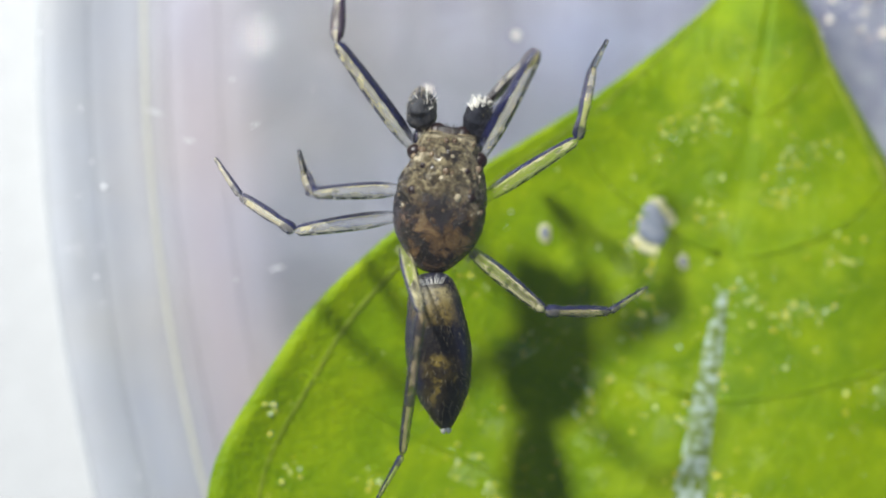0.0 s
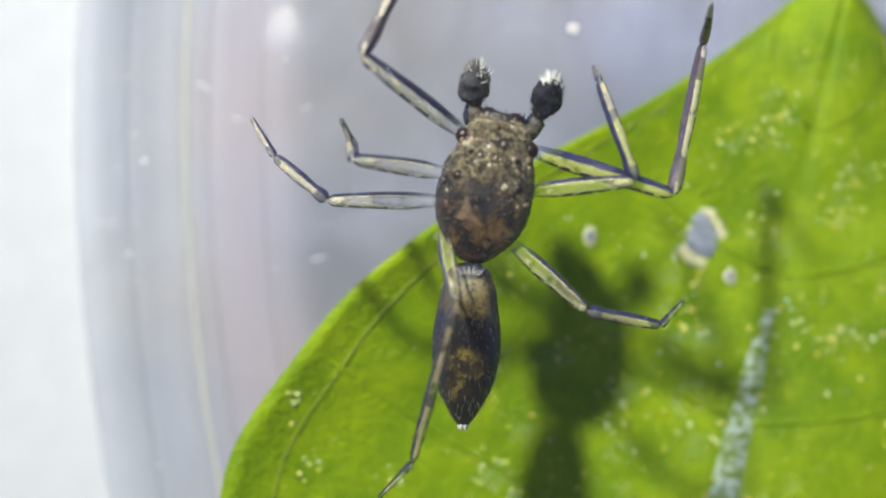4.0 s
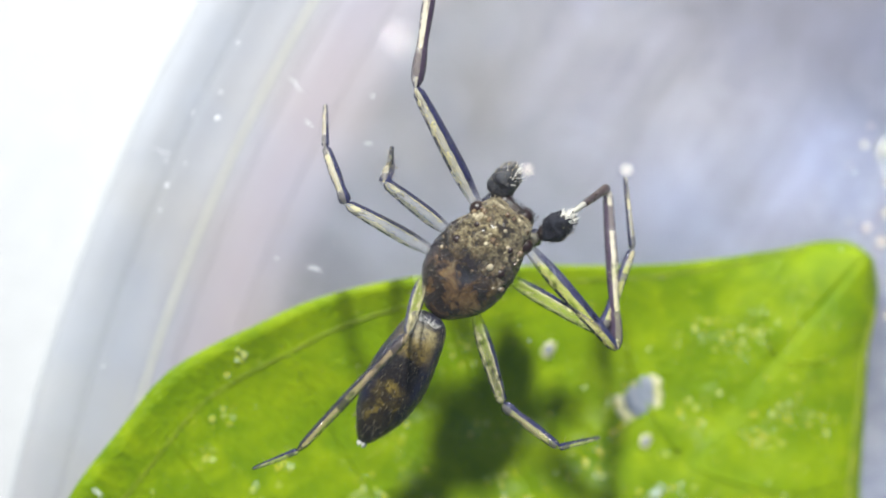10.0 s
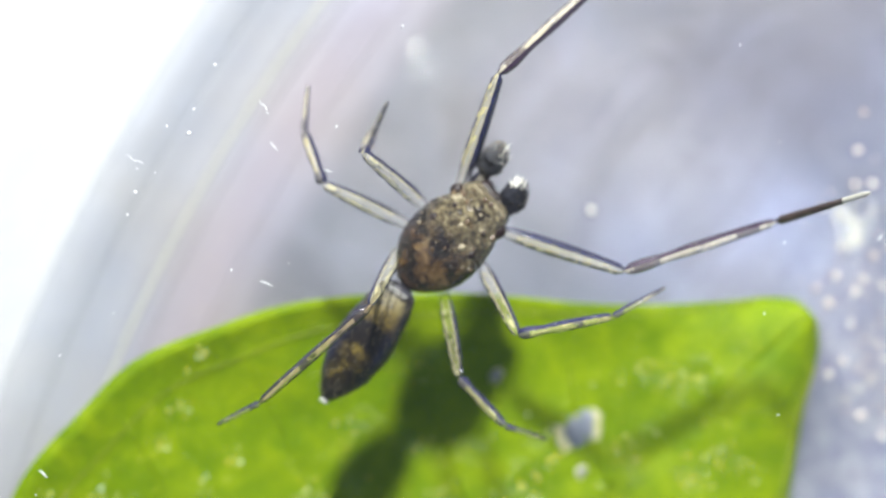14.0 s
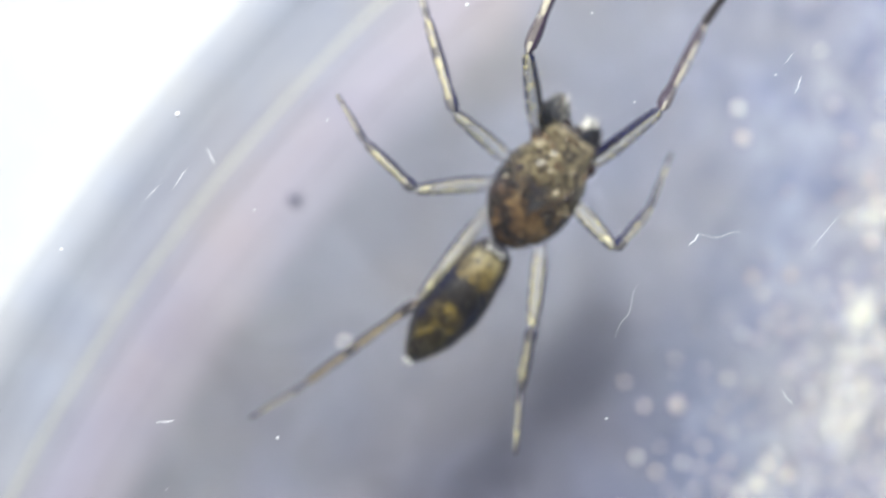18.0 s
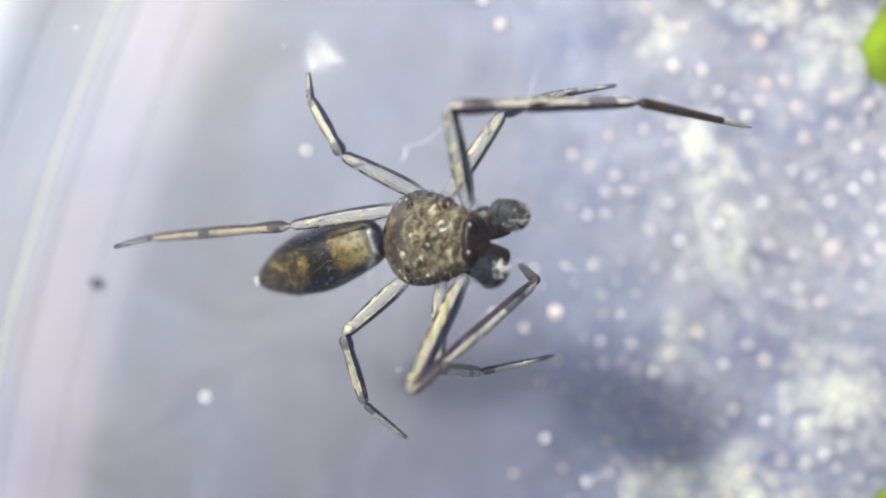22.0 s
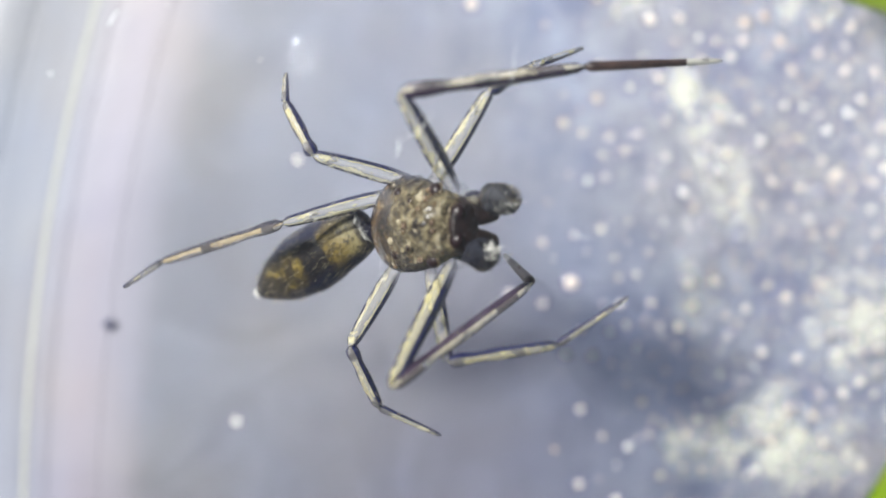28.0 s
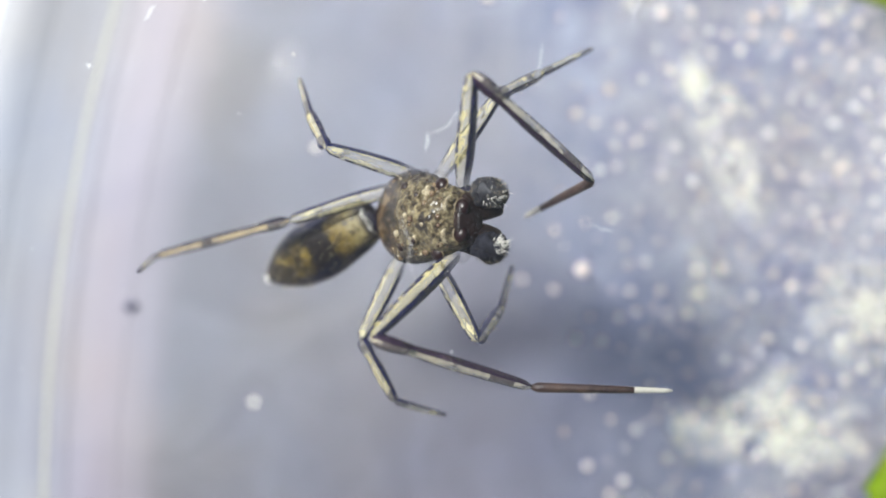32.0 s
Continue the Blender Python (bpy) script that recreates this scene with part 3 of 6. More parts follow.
def ball(bm, c, r, sx=1, sy=1, sz=1, u=14, v=9, slot=0):
    m = Matrix.Translation(c) @ Matrix.Diagonal((r * sx, r * sy, r * sz, 1))
    made = bmesh.ops.create_uvsphere(bm, u_segments=u, v_segments=v, radius=1, matrix=m)
    for w in made["verts"]:
        for f in w.link_faces:
            f.material_index = slot


def hair(bm, p, d, length, r, slot=0):
    """A fine three-sided bristle."""
    d = Vector(d).normalized()
    a = d.orthogonal().normalized() * r
    b = d.cross(a)
    p = Vector(p)
    base = [bm.verts.new(p + a * math.cos(k * 2.094) + b * math.sin(k * 2.094)) for k in range(3)]
    tip = bm.verts.new(p + d * length)
    for k in range(3):
        bm.faces.new((base[k], base[(k + 1) % 3], tip)).material_index = slot


def thing(name, label, category, group="", kind=""):
    return tagged(new(name), label, category, group, kind)


# ---- the dish: floor and round wall, near-flat rings fitted to the camera's view ----
DISH = (31.5, 5.8)
FLOOR_Z = -4.7


def ring_band(r0, z0, r1, z1, thick, bulge=0.0, seg=360, steps=5):
    """A band of the dish between two radii, with thickness."""
    bm = bmesh.new()
    prof = []
    for i in range(steps + 1):
        u = i / steps
        prof.append((r0 + (r1 - r0) * u, z0 + (z1 - z0) * u + bulge * math.sin(math.pi * u)))
    prof += [(r, z - thick) for r, z in reversed(prof)]
    n = len(prof)
    vs = [[bm.verts.new((DISH[0] + r * math.cos(2 * math.pi * k / seg), DISH[1] + r * math.sin(2 * math.pi * k / seg), z)) for r, z in prof] for k in range(seg)]
    for k in range(seg):
        a, b = vs[k], vs[(k + 1) % seg]
        for i in range(n):
            bm.faces.new((a[i], a[(i + 1) % n], b[(i + 1) % n], b[i]))
    return bm


def disc(r, z, thick, seg=360, centre=DISH):
    bm = bmesh.new()
    rings = []
    for rr, zz in ((r, z - thick), (r, z)):
        rings.append([(centre[0] + rr * math.cos(2 * math.pi * k / seg), centre[1] + rr * math.sin(2 * math.pi * k / seg), zz) for k in range(seg)])
    loft(bm, rings)
    return bm


def build_dish():
    dish = thing("plastic_dish", "round translucent lilac-grey plastic dish with ringed rim", "dish")
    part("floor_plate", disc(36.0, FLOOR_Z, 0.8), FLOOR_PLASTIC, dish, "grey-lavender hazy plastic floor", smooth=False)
    # Laid flat so that the lamp's reflection shows on it.
    part("inner_band", ring_band(36.01, FLOOR_Z + 0.004, 37.0, FLOOR_Z + 0.004, 0.8, 0.0), FLOOR_PLASTIC, dish, "pinkish flat inner ring of the wall", smooth=False)
    part("groove_band", ring_band(37.01, FLOOR_Z + 0.006, 37.4, FLOOR_Z + 0.03, 0.8, 0.0), DISH_PLASTIC, dish, smooth=False)
    part("cream_line", ring_band(37.41, FLOOR_Z + 0.032, 37.5, FLOOR_Z + 0.036, 0.8, 0.012), CREAM, dish, "thin cream moulding line", smooth=False)
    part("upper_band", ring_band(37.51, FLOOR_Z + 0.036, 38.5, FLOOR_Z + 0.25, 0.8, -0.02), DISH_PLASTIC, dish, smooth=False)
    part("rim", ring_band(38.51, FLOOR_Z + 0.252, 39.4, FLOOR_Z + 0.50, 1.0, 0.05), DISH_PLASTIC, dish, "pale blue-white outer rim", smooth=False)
    part("rim_edge", ring_band(39.41, FLOOR_Z + 0.498, 39.5, FLOOR_Z + 0.44, 1.0, 0.02), RIM_EDGE, dish, "thin blue-grey edge of the rim", smooth=False)
    return dish


def build_bench():
    bm = bmesh.new()
    bmesh.ops.create_cube(bm, size=1, matrix=Matrix.Translation((31, 6, FLOOR_Z - 2.8)) @ Matrix.Diagonal((420, 420, 4, 1)))
    tagged(finish("ground", bm, PAPER, smooth=False), "white paper-covered bench top under the dish", "bench", kind="structure")


# ---- the leaves ----
def build_leaf(name, tip, base, left, right, z_tip, z_base, label, arch=0.5, seed=0.0, cup=0.0, rib_on=True, rows=64, cols=56):
    """A leaf between tip and base: half widths by keys along its length, a midrib and side veins."""
    leaf = thing(name, label, "leaf")
    tip, base = Vector(tip), Vector(base)
    along = (base - tip)
    length = along.length
    along.normalize()
    side = Vector((along.y, -along.x))
    bm = bmesh.new()

    def spot(u, v):
        s = length * u
        w = curve_at(left, s) if v < 0 else curve_at(right, s)
        wave = 1 + 0.02 * noise.noise((s * 0.5 + seed, v * 0.2, 3))
        p = tip + along * s + side * (v * w * wave)
        z = z_tip + (z_base - z_tip) * u + arch * (1 - v * v) + (cup * v * v if v > 0 else -0.25 * abs(v) ** 3) * min(1.0, s / 6.0) + 0.14 * noise.noise((p.x * 0.4 + seed, p.y * 0.4, 1)) + 0.05 * noise.noise((p.x * 1.3 + seed, p.y * 1.3, 5))
        z += 0.2 * max(0.0, (v - 0.84) / 0.16) ** 2 * min(1.0, max(0.0, (s - 4.5) / 3.0))
        z -= 0.05 * math.exp(-((v / 0.05) ** 2))
        z = max(z, FLOOR_Z + 0.2)
        return Vector((p.x, p.y, z))

    grid = [[spot((i / rows) ** 1.25, 2 * j / cols - 1) for j in range(cols + 1)] for i in range(rows + 1)]
    for dz in (0.0, -0.16):
        vs = [[bm.verts.new(p + Vector((0, 0, dz))) for p in r] for r in grid]
        for a, b in zip(vs, vs[1:]):
            for j in range(cols):
                bm.faces.new((a[j], a[j + 1], b[j + 1], b[j]))
        if dz == 0.0:
            upper = vs
    edge_up = [r[0] for r in upper] + upper[-1][1:] + [r[-1] for r in reversed(upper[:-1])] + list(reversed(upper[0][1:-1]))
    edge_dn = [r[0] for r in vs] + vs[-1][1:] + [r[-1] for r in reversed(vs[:-1])] + list(reversed(vs[0][1:-1]))
    n = len(edge_up)
    for k in range(n):
        bm.faces.new((edge_up[k], edge_up[(k + 1) % n], edge_dn[(k + 1) % n], edge_dn[k]))
    bmesh.ops.remove_doubles(bm, verts=bm.verts, dist=0.001)
    part("blade", bm, LEAF, leaf, "glossy bright yellow-green leaf blade")
    if rib_on:
        bm = bmesh.new()
        rings = []
        for i in range(40):
            u = 0.27 + 0.71 * i / 39
            p = spot(u, 0)
            r = (0.04 + 0.8 * (u - 0.26) ** 0.6) * (1 + 0.25 * noise.noise((u * 40, 2, seed)))
            rings.append([p + Vector((side.x * r * math.cos(a), side.y * r * math.cos(a), 0.05 * math.sin(a) + 0.01)) for a in [2 * math.pi * k / 10 for k in range(10)]])
        loft(bm, rings)
        part("midrib", bm, RIB, leaf, "silvery pale green midrib")
        for k in range(7):
            for sgn in (-1, 1):
                bm = bmesh.new()
                rings = []
                u0 = 0.12 + 0.12 * k
                for i in range(14):
                    v = sgn * (0.03 + 0.9 * i / 13)
                    p = spot(max(0.01, u0 - 0.09 * (i / 13) ** 1.3), v)
                    r = 0.05 * (1 - 0.7 * i / 13)
                    rings.append([p + Vector((along.x * r * math.cos(a), along.y * r * math.cos(a), 0.035 * math.sin(a))) for a in [2 * math.pi * q / 6 for q in range(6)]])
                loft(bm, rings)
                part("side_vein", bm, LEAF, leaf)
        for sgn in (-1, 1):
            bm = bmesh.new()
            rings = []
            for i in range(50):
                p = spot(0.03 + 0.9 * i / 49, sgn * 0.9)
                r = (0.028 if sgn > 0 else 0.09) * (1 + 0.5 * noise.noise((i * 0.4, sgn, seed)))
                rings.append([p + Vector((side.x * r * math.cos(a), side.y * r * math.cos(a), 0.03 * math.sin(a))) for a in [2 * math.pi * q / 6 for q in range(6)]])
            loft(bm, rings)
            part("margin_vein", bm, VEIN, leaf, "pale vein along the leaf's edge")
    return leaf, spot


# ---- the spider ----
HIPS = {"left_front": (1.95, 0.52), "left_second": (1.3, 0.66), "left_third": (0.85, 0.66), "left_hind": (0.35, 0.52), "right_front": (1.95, -0.52), "right_second": (1.3, -0.66), "right_hind": (0.45, -0.58)
}
SPANS = {"left_front": (2.44, 3.08, 2.26), "left_second": (1.87, 1.76, 1.31), "left_third": (1.81, 1.17, 0.94), "left_hind": (2.01, 2.78, 1.17), "right_front": (2.44, 3.08, 2.26), "right_second": (1.87, 1.76, 1.31), "right_hind": (1.66, 1.23, 1.14)
}
STOUT = {"left_front": 1.0, "right_front": 1.0, "left_second": 0.92, "right_second": 0.9, "left_third": 0.92, "left_hind": 0.84, "right_hind": 0.92}


def limb(length, radii, mats, split=(), sides=12, bend=0.03, bristles=0, seed=1):
    """A tapered limb segment along x with rounded ends; split: where along it the next material begins."""
    bm = bmesh.new()
    rng = random.Random(seed)
    steps = 22
    rings, slots = [], []
    for i in range(steps + 1):
        u = i / steps
        cap = 0.45 if i in (0, steps) else 1.0
        r = curve_at(radii, u) * max(cap, 0.05)
        x = length * u
        z = bend * math.sin(math.pi * u)
        rings.append([(x, r * math.cos(a), z + r * math.sin(a)) for a in [2 * math.pi * k / sides for k in range(sides)]])
    vs = [[bm.verts.new(p) for p in r] for r in rings]
    for i, (a, b) in enumerate(zip(vs, vs[1:])):
        slot = sum(1 for s in split if (i + 0.5) / steps > s)
        for k in range(sides):
            bm.faces.new((a[k], a[(k + 1) % sides], b[(k + 1) % sides], b[k])).material_index = slot
    bm.faces.new(vs[0])
    bm.faces.new(vs[-1])
    for _ in range(bristles):
        k = rng.randrange(sides)
        root = vs[rng.randrange(3, steps - 1)][k]
        a = 2 * math.pi * k / sides
        d = Vector((rng.uniform(0.3, 1.2), math.cos(a), math.sin(a))).normalized()
        p, q = root.co - d * 0.02, Vector((0, -math.sin(a), math.cos(a))) * 0.005
        b1, b2 = bm.verts.new(p + q), bm.verts.new(p - q)
        tip = bm.verts.new(root.co + d * rng.uniform(0.05, 0.13))
        for f in ((root, b1, tip), (b1, b2, tip), (b2, root, tip)):
            bm.faces.new(f).material_index = len(split) + 1
    return bm


def build_spider():
    spider = thing("jumping_spider", "slender brown jumping spider with pale dark-lined legs and black feelers", "spider")
    w = [(0, 0.19), (0.2, 0.40), (0.55, 0.66), (1.0, 0.76), (1.45, 0.71), (1.9, 0.57), (2.3, 0.45)]
    top = [(0, 0.02), (0.35, 0.22), (0.9, 0.42), (1.5, 0.5), (2.0, 0.41), (2.2, 0.28), (2.3, 0.16)]
    low = [(0, -0.2), (0.6, -0.42), (1.5, -0.5), (2.3, -0.42)]
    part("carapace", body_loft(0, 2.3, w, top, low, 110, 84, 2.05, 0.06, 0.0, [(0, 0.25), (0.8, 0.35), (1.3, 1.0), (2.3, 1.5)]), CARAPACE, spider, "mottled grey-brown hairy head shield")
    aw = [(-2.7, 0.05), (-2.5, 0.2), (-2.0, 0.44), (-1.4, 0.55), (-0.6, 0.46), (-0.15, 0.34), (0, 0.2)]
    at_ = [(-2.7, 0.02), (-2.4, 0.2), (-1.5, 0.45), (-0.5, 0.38), (0, 0.1)]
    al = [(-2.7, -0.06), (-2.3, -0.28), (-1.4, -0.48), (-0.4, -0.4), (0, -0.12)]
    abdomen = part("abdomen", body_loft(-2.7, 0, aw, at_, al, 40, 30, 2.1, 0.03, 7.0), ABDOMEN, spider, "long dark abdomen with golden patches and a dark cross band")
    rng = random.Random(4)
    bm = bmesh.new()
    for k in range(6):
        a = k * 1.05
        p = (-2.6, 0.05 * math.cos(a), -0.02 + 0.05 * math.sin(a))
        rings = []
        for i in range(5):
            u = i / 4
            r = 0.042 * (1 - 0.7 * u * u)
            rings.append([(p[0] - 0.13 * u, p[1] * (1 + 0.4 * u) + r * math.cos(b), p[2] * (1 + 0.4 * u) + r * math.sin(b)) for b in [2 * math.pi * q / 7 for q in range(7)]])
        loft(bm, rings)
    part("spinnerets", bm, WHITE_HAIR, abdomen, "small white spinnerets")
    bm = bmesh.new()
    for _ in range(220):
        x = -rng.uniform(0.1, 2.5)
        a = rng.uniform(0.1, math.pi - 0.1)
        y, z = curve_at(aw, x) * math.cos(a), curve_at(at_, x) * math.sin(a)
        hair(bm, (x, y, z), (-1.0, 0.5 * math.cos(a), 0.5 * math.sin(a)), rng.uniform(0.06, 0.14), 0.005)
    part("hairs", bm, PALE_HAIR, abdomen)
    bm = bmesh.new()
    for _ in range(170):
        x, a = 0.4 + 1.85 * rng.random() ** 0.5, rng.uniform(0.2, math.pi - 0.2)
        y, z = curve_at(w, x) * math.cos(a), curve_at(top, x) * math.sin(a) ** 0.7
        out = Vector((x - 0.8, y, 0)).normalized()
        hair(bm, (x, y, z), (out.x + rng.uniform(-0.3, 0.5), out.y + rng.uniform(-0.3, 0.3), 0.35), rng.uniform(0.03, 0.08), 0.004)
    part("scale_hairs", bm, PALE_HAIR, spider, "pale golden scale hairs")
    bm = bmesh.new()
    for k in range(20):
        a = -0.9 + 1.8 * k / 19 + rng.uniform(-0.06, 0.06)
        hair(bm, (-0.17, 0.18 * math.sin(a), 0.18), (0.9, 0.8 * math.sin(a), 0.45), rng.uniform(0.16, 0.28), 0.006)
    part("waist_fringe", bm, WHITE_HAIR, abdomen, "fan of white hairs at the waist")
    eyes = [(2.31, 0.21, -0.06, 0.15), (1.93, 0.53, 0.08, 0.135), (1.72, 0.36, 0.41, 0.055), (1.30, 0.47, 0.35, 0.09)]
    for x, y, z, r in eyes:
        for s in (1, -1):
            bm = bmesh.new()
            ball(bm, (x, s * y, z), r, sz=0.75, u=18, v=12)
            eye = part("eye", bm, EYE, spider, "glossy black eye")
            bm = bmesh.new()
            pts = []
            nx = Vector((1, 0, 0)) if x > 2.1 else Vector((0, 0.5 * s, 1)).normalized()
            q = nx.orthogonal().normalized()
            q2 = nx.cross(q)
            for k in range(16):
                a = 2 * math.pi * k / 16
                o = q * math.cos(a) + q2 * math.sin(a)
                pts.append([Vector((x, s * y, z)) + o * (r * 0.97 + 0.011 * math.cos(b)) + nx * (0.012 * math.sin(b)) for b in [2 * math.pi * j / 6 for j in range(6)]])
            loft(bm, pts + [pts[0]], cap=False)
            part("eye_rim", bm, EYE_RING, eye)
            if x > 2.1:
                brow = []
                for k in range(15):
                    a = math.pi * (k / 14 - 0.5) * 0.95
                    o = Vector((-0.25, math.sin(a), math.cos(a)))
                    thick = 0.034 * math.cos(a * 0.95) + 0.006
                    centre = Vector((x - 0.06, s * y, z + 0.08)) + o * (r + 0.035 + 0.012 * noise.noise((a * 4, s, 3)))
                    across = Vector((0, math.sin(a), math.cos(a)))
                    brow.append([centre + across * (thick * math.cos(b)) + Vector((1.2, 0, 0)) * (thick * math.sin(b)) for b in [2 * math.pi * j / 8 for j in range(8)]])
                bm = bmesh.new()
                loft(bm, brow)
                part("brow", bm, BROW, spider, "pale cream crescent over the front eye")
    for k in range(46):
        x, a = 2.2 - 1.4 * rng.random() ** 1.4, rng.uniform(0.35, math.pi - 0.35)
        r = 0.022 + 0.045 * rng.random() ** 2
        wide, high = curve_at(w, x), (curve_at(top, x) - curve_at(low, x)) / 2
        bm = bmesh.new()
        ball(bm, (x, wide * math.cos(a), (curve_at(top, x) + curve_at(low, x)) / 2 + high * math.sin(a) - r * 0.2), r, 1.2, 1.0, 0.8, 10, 7)
        part("tubercle", bm, BUMP if k % 3 else BROW, spider)
    for name, mtl, count, tint in (("face_hairs", DARK_HAIR, 160, "dark bristly hairs over the face"), ("brow_hairs", PALE_HAIR, 150, "pale tan fringe over the front eyes")):
        bm = bmesh.new()
        for _ in range(count):
            low_hair = name == "face_hairs"
            p = (rng.uniform(2.3, 2.45), rng.uniform(-0.42, 0.42), rng.uniform(-0.5, -0.1)) if low_hair else (rng.uniform(2.05, 2.3), rng.uniform(-0.42, 0.42), rng.uniform(0.2, 0.3))
            hair(bm, p, (1.0, rng.uniform(-0.5, 0.5), rng.uniform(-0.4, 0.5)), rng.uniform(0.05, 0.11), 0.007)
        part(name, bm, mtl, spider, tint)
    part("face", body_loft(1.9, 2.42, [(1.9, 0.5), (2.2, 0.46), (2.42, 0.34)], [(1.9, 0.12), (2.42, 0.06)], [(1.9, -0.45), (2.42, -0.42)], 16, 24, 2.2, 0.06), FACE, spider, "dark red-brown face")
    palps = {}
    for s in (1, -1):
        bm = bmesh.new()
        rings = []
        for i in range(9):
            u = i / 8
            r = 0.21 * (1 - 0.45 * u ** 2)
            rings.append([(2.24 + 0.16 * u + r * 0.8 * math.cos(b), s * (0.2 + 0.02 * u) + r * math.sin(b), -0.3 - 0.45 * u) for b in [2 * math.pi * q / 12 for q in range(12)]])
        loft(bm, rings)
        part("jaw", bm, FACE, spider, "dark jaw")
        stalk = limb(0.95, [(0, 0.08), (0.25, 0.12), (0.4, 0.09), (0.62, 0.13), (0.72, 0.10), (0.86, 0.15), (1, 0.15)], None, bristles=90, seed=5 + s)
        stalk.transform(Matrix.Translation((-0.53, 0, 0)))
        palp = part("feeler", stalk, [FACE, PALE_HAIR], spider, "hairy dark feeler")
        palps[s] = palp
        bm = bmesh.new()
        ball(bm, (0.55, 0, 0.02), 0.26, 1.25, 0.98, 0.92, 36, 26)
        for w_ in bm.verts:
            q = w_.co - Vector((0.5, 0, 0))
            slim = 1.0 - (0.55 if s < 0 else 0.3) * max(0.0, q.x / 0.4) ** 1.5
            q = Vector((q.x, q.y * slim - 0.10 * s * max(0.0, q.x), q.z * slim))
            w_.co = Vector((0.5, 0, 0)) + q * (1.0 + 0.30 * noise.noise(q * 5.0 + Vector((s * 3, 0, 0))) + 0.10 * noise.noise(q * 13.0))
        knee = bmesh.new()
        ball(knee, (0.05, 0, 0.03), 0.17, 1.25, 0.9, 0.9, 20, 14)
        for w_ in knee.verts:
            w_.co += (w_.co - Vector((0.05, 0, 0.03))) * 0.3 * noise.noise(w_.co * 9.0)
        part("feeler_joint", knee, PALP_JOINT, palp, "pale glassy joint of the feeler")
        part("bulb", bm, GREY_PALP if s > 0 else PALP, palp, "swollen grey-black tip segment" if s > 0 else "swollen black tip segment")
        rg = random.Random(9 + s)
        for name, mtl, count, spread, longest in (("bulb_hairs", DARK_HAIR, 420, 2.6, 0.10), ("grey_hairs", PALE_HAIR, 220 if s > 0 else 60, 2.5, 0.09), ("tip_tuft", WHITE_HAIR, 80 if s < 0 else 26, 0.8 if s < 0 else 1.5, 0.2)):
            bm = bmesh.new()
            for _ in range(count):
                a, b = rg.uniform(0, 2 * math.pi), rg.uniform(0, spread)
                d = Vector((math.cos(b), math.sin(b) * math.cos(a), math.sin(b) * math.sin(a)))
                if name == "tip_tuft":
                    d = (d + Vector((0.1, -0.55 * s, 0.35))).normalized()
                hair(bm, Vector((0.53, 0, 0.02)) + Vector((d.x * 0.34, d.y * 0.22, d.z * 0.21)), d * 0.8 + Vector((0.6 + rg.uniform(-0.4, 0.4), rg.uniform(-0.4, 0.4), 0.15)), rg.uniform(0.05, longest), 0.009 if name == "tip_tuft" else 0.004)
            part(name, bm, mtl, palp, "white hair tuft" if name == "tip_tuft" else "")
    legs = {}
    for i, (name, (hx, hy)) in enumerate(HIPS.items()):
        k = STOUT[name]
        front = name.endswith("front")
        s = 1 if hy > 0 else -1
        gloss = LEFT_LOOK if s > 0 else RIGHT_LOOK
        bm = body_loft(0, 0.62, [(0, 0.12), (0.3, 0.17 * k), (0.62, 0.14 * k)], [(0, 0.12), (0.3, 0.16 * k), (0.62, 0.13 * k)], [(0, -0.12), (0.3, -0.16 * k), (0.62, -0.13 * k)], 14, 12, 2.0)
        aim = math.atan2(hy - s * 0.15, (hx - 1.15) * 0.6)
        bm.transform(Matrix.Translation((hx - 0.42 * math.cos(aim), hy - 0.5 * math.sin(aim), -0.32)) @ Matrix.Rotation(aim, 4, "Z"))
        leg = part("leg", bm, gloss["hip"], spider, "dark-lined brownish front leg" if front else "pale translucent leg with dark lines")
        L = SPANS[name]
        femur = part("thigh", limb(L[0], [(0, 0.10 * k), (0.3, 0.155 * k), (0.7, 0.14 * k), (1, 0.10 * k)], None, bristles=26, seed=i, bend=0.03), [gloss["front_thigh" if front else "thigh"], PALE_HAIR], leg)
        shin = part("shin", limb(L[1], [(0, 0.10 * k), (0.12, 0.125 * k), (0.26, 0.095 * k), (0.45, 0.115 * k), (0.85, 0.10 * k), (1, 0.075 * k)], None, bristles=30, seed=i + 20, bend=0.02), [gloss["front_leg" if front else "hind" if name == "left_hind" else "leg"], PALE_HAIR], leg)
        if front:
            foot = part("foot", limb(L[2], [(0, 0.085 * k), (0.3, 0.075 * k), (0.72, 0.055), (0.8, 0.05), (1, 0.035)], None, split=(0.72,), bristles=14, seed=i + 40, bend=0.02), [DARK_SHANK, PALE_TIP, PALE_HAIR], leg, "dark foot with a white tip")
        else:
            foot = part("foot", limb(L[2], [(0, 0.075 * k), (0.5, 0.06 * k), (1, 0.035)], None, bristles=14, seed=i + 40, bend=0.02), [gloss["foot"], PALE_HAIR], leg)
        legs[name] = (femur, shin, foot)
    return spider, abdomen, legs, palps


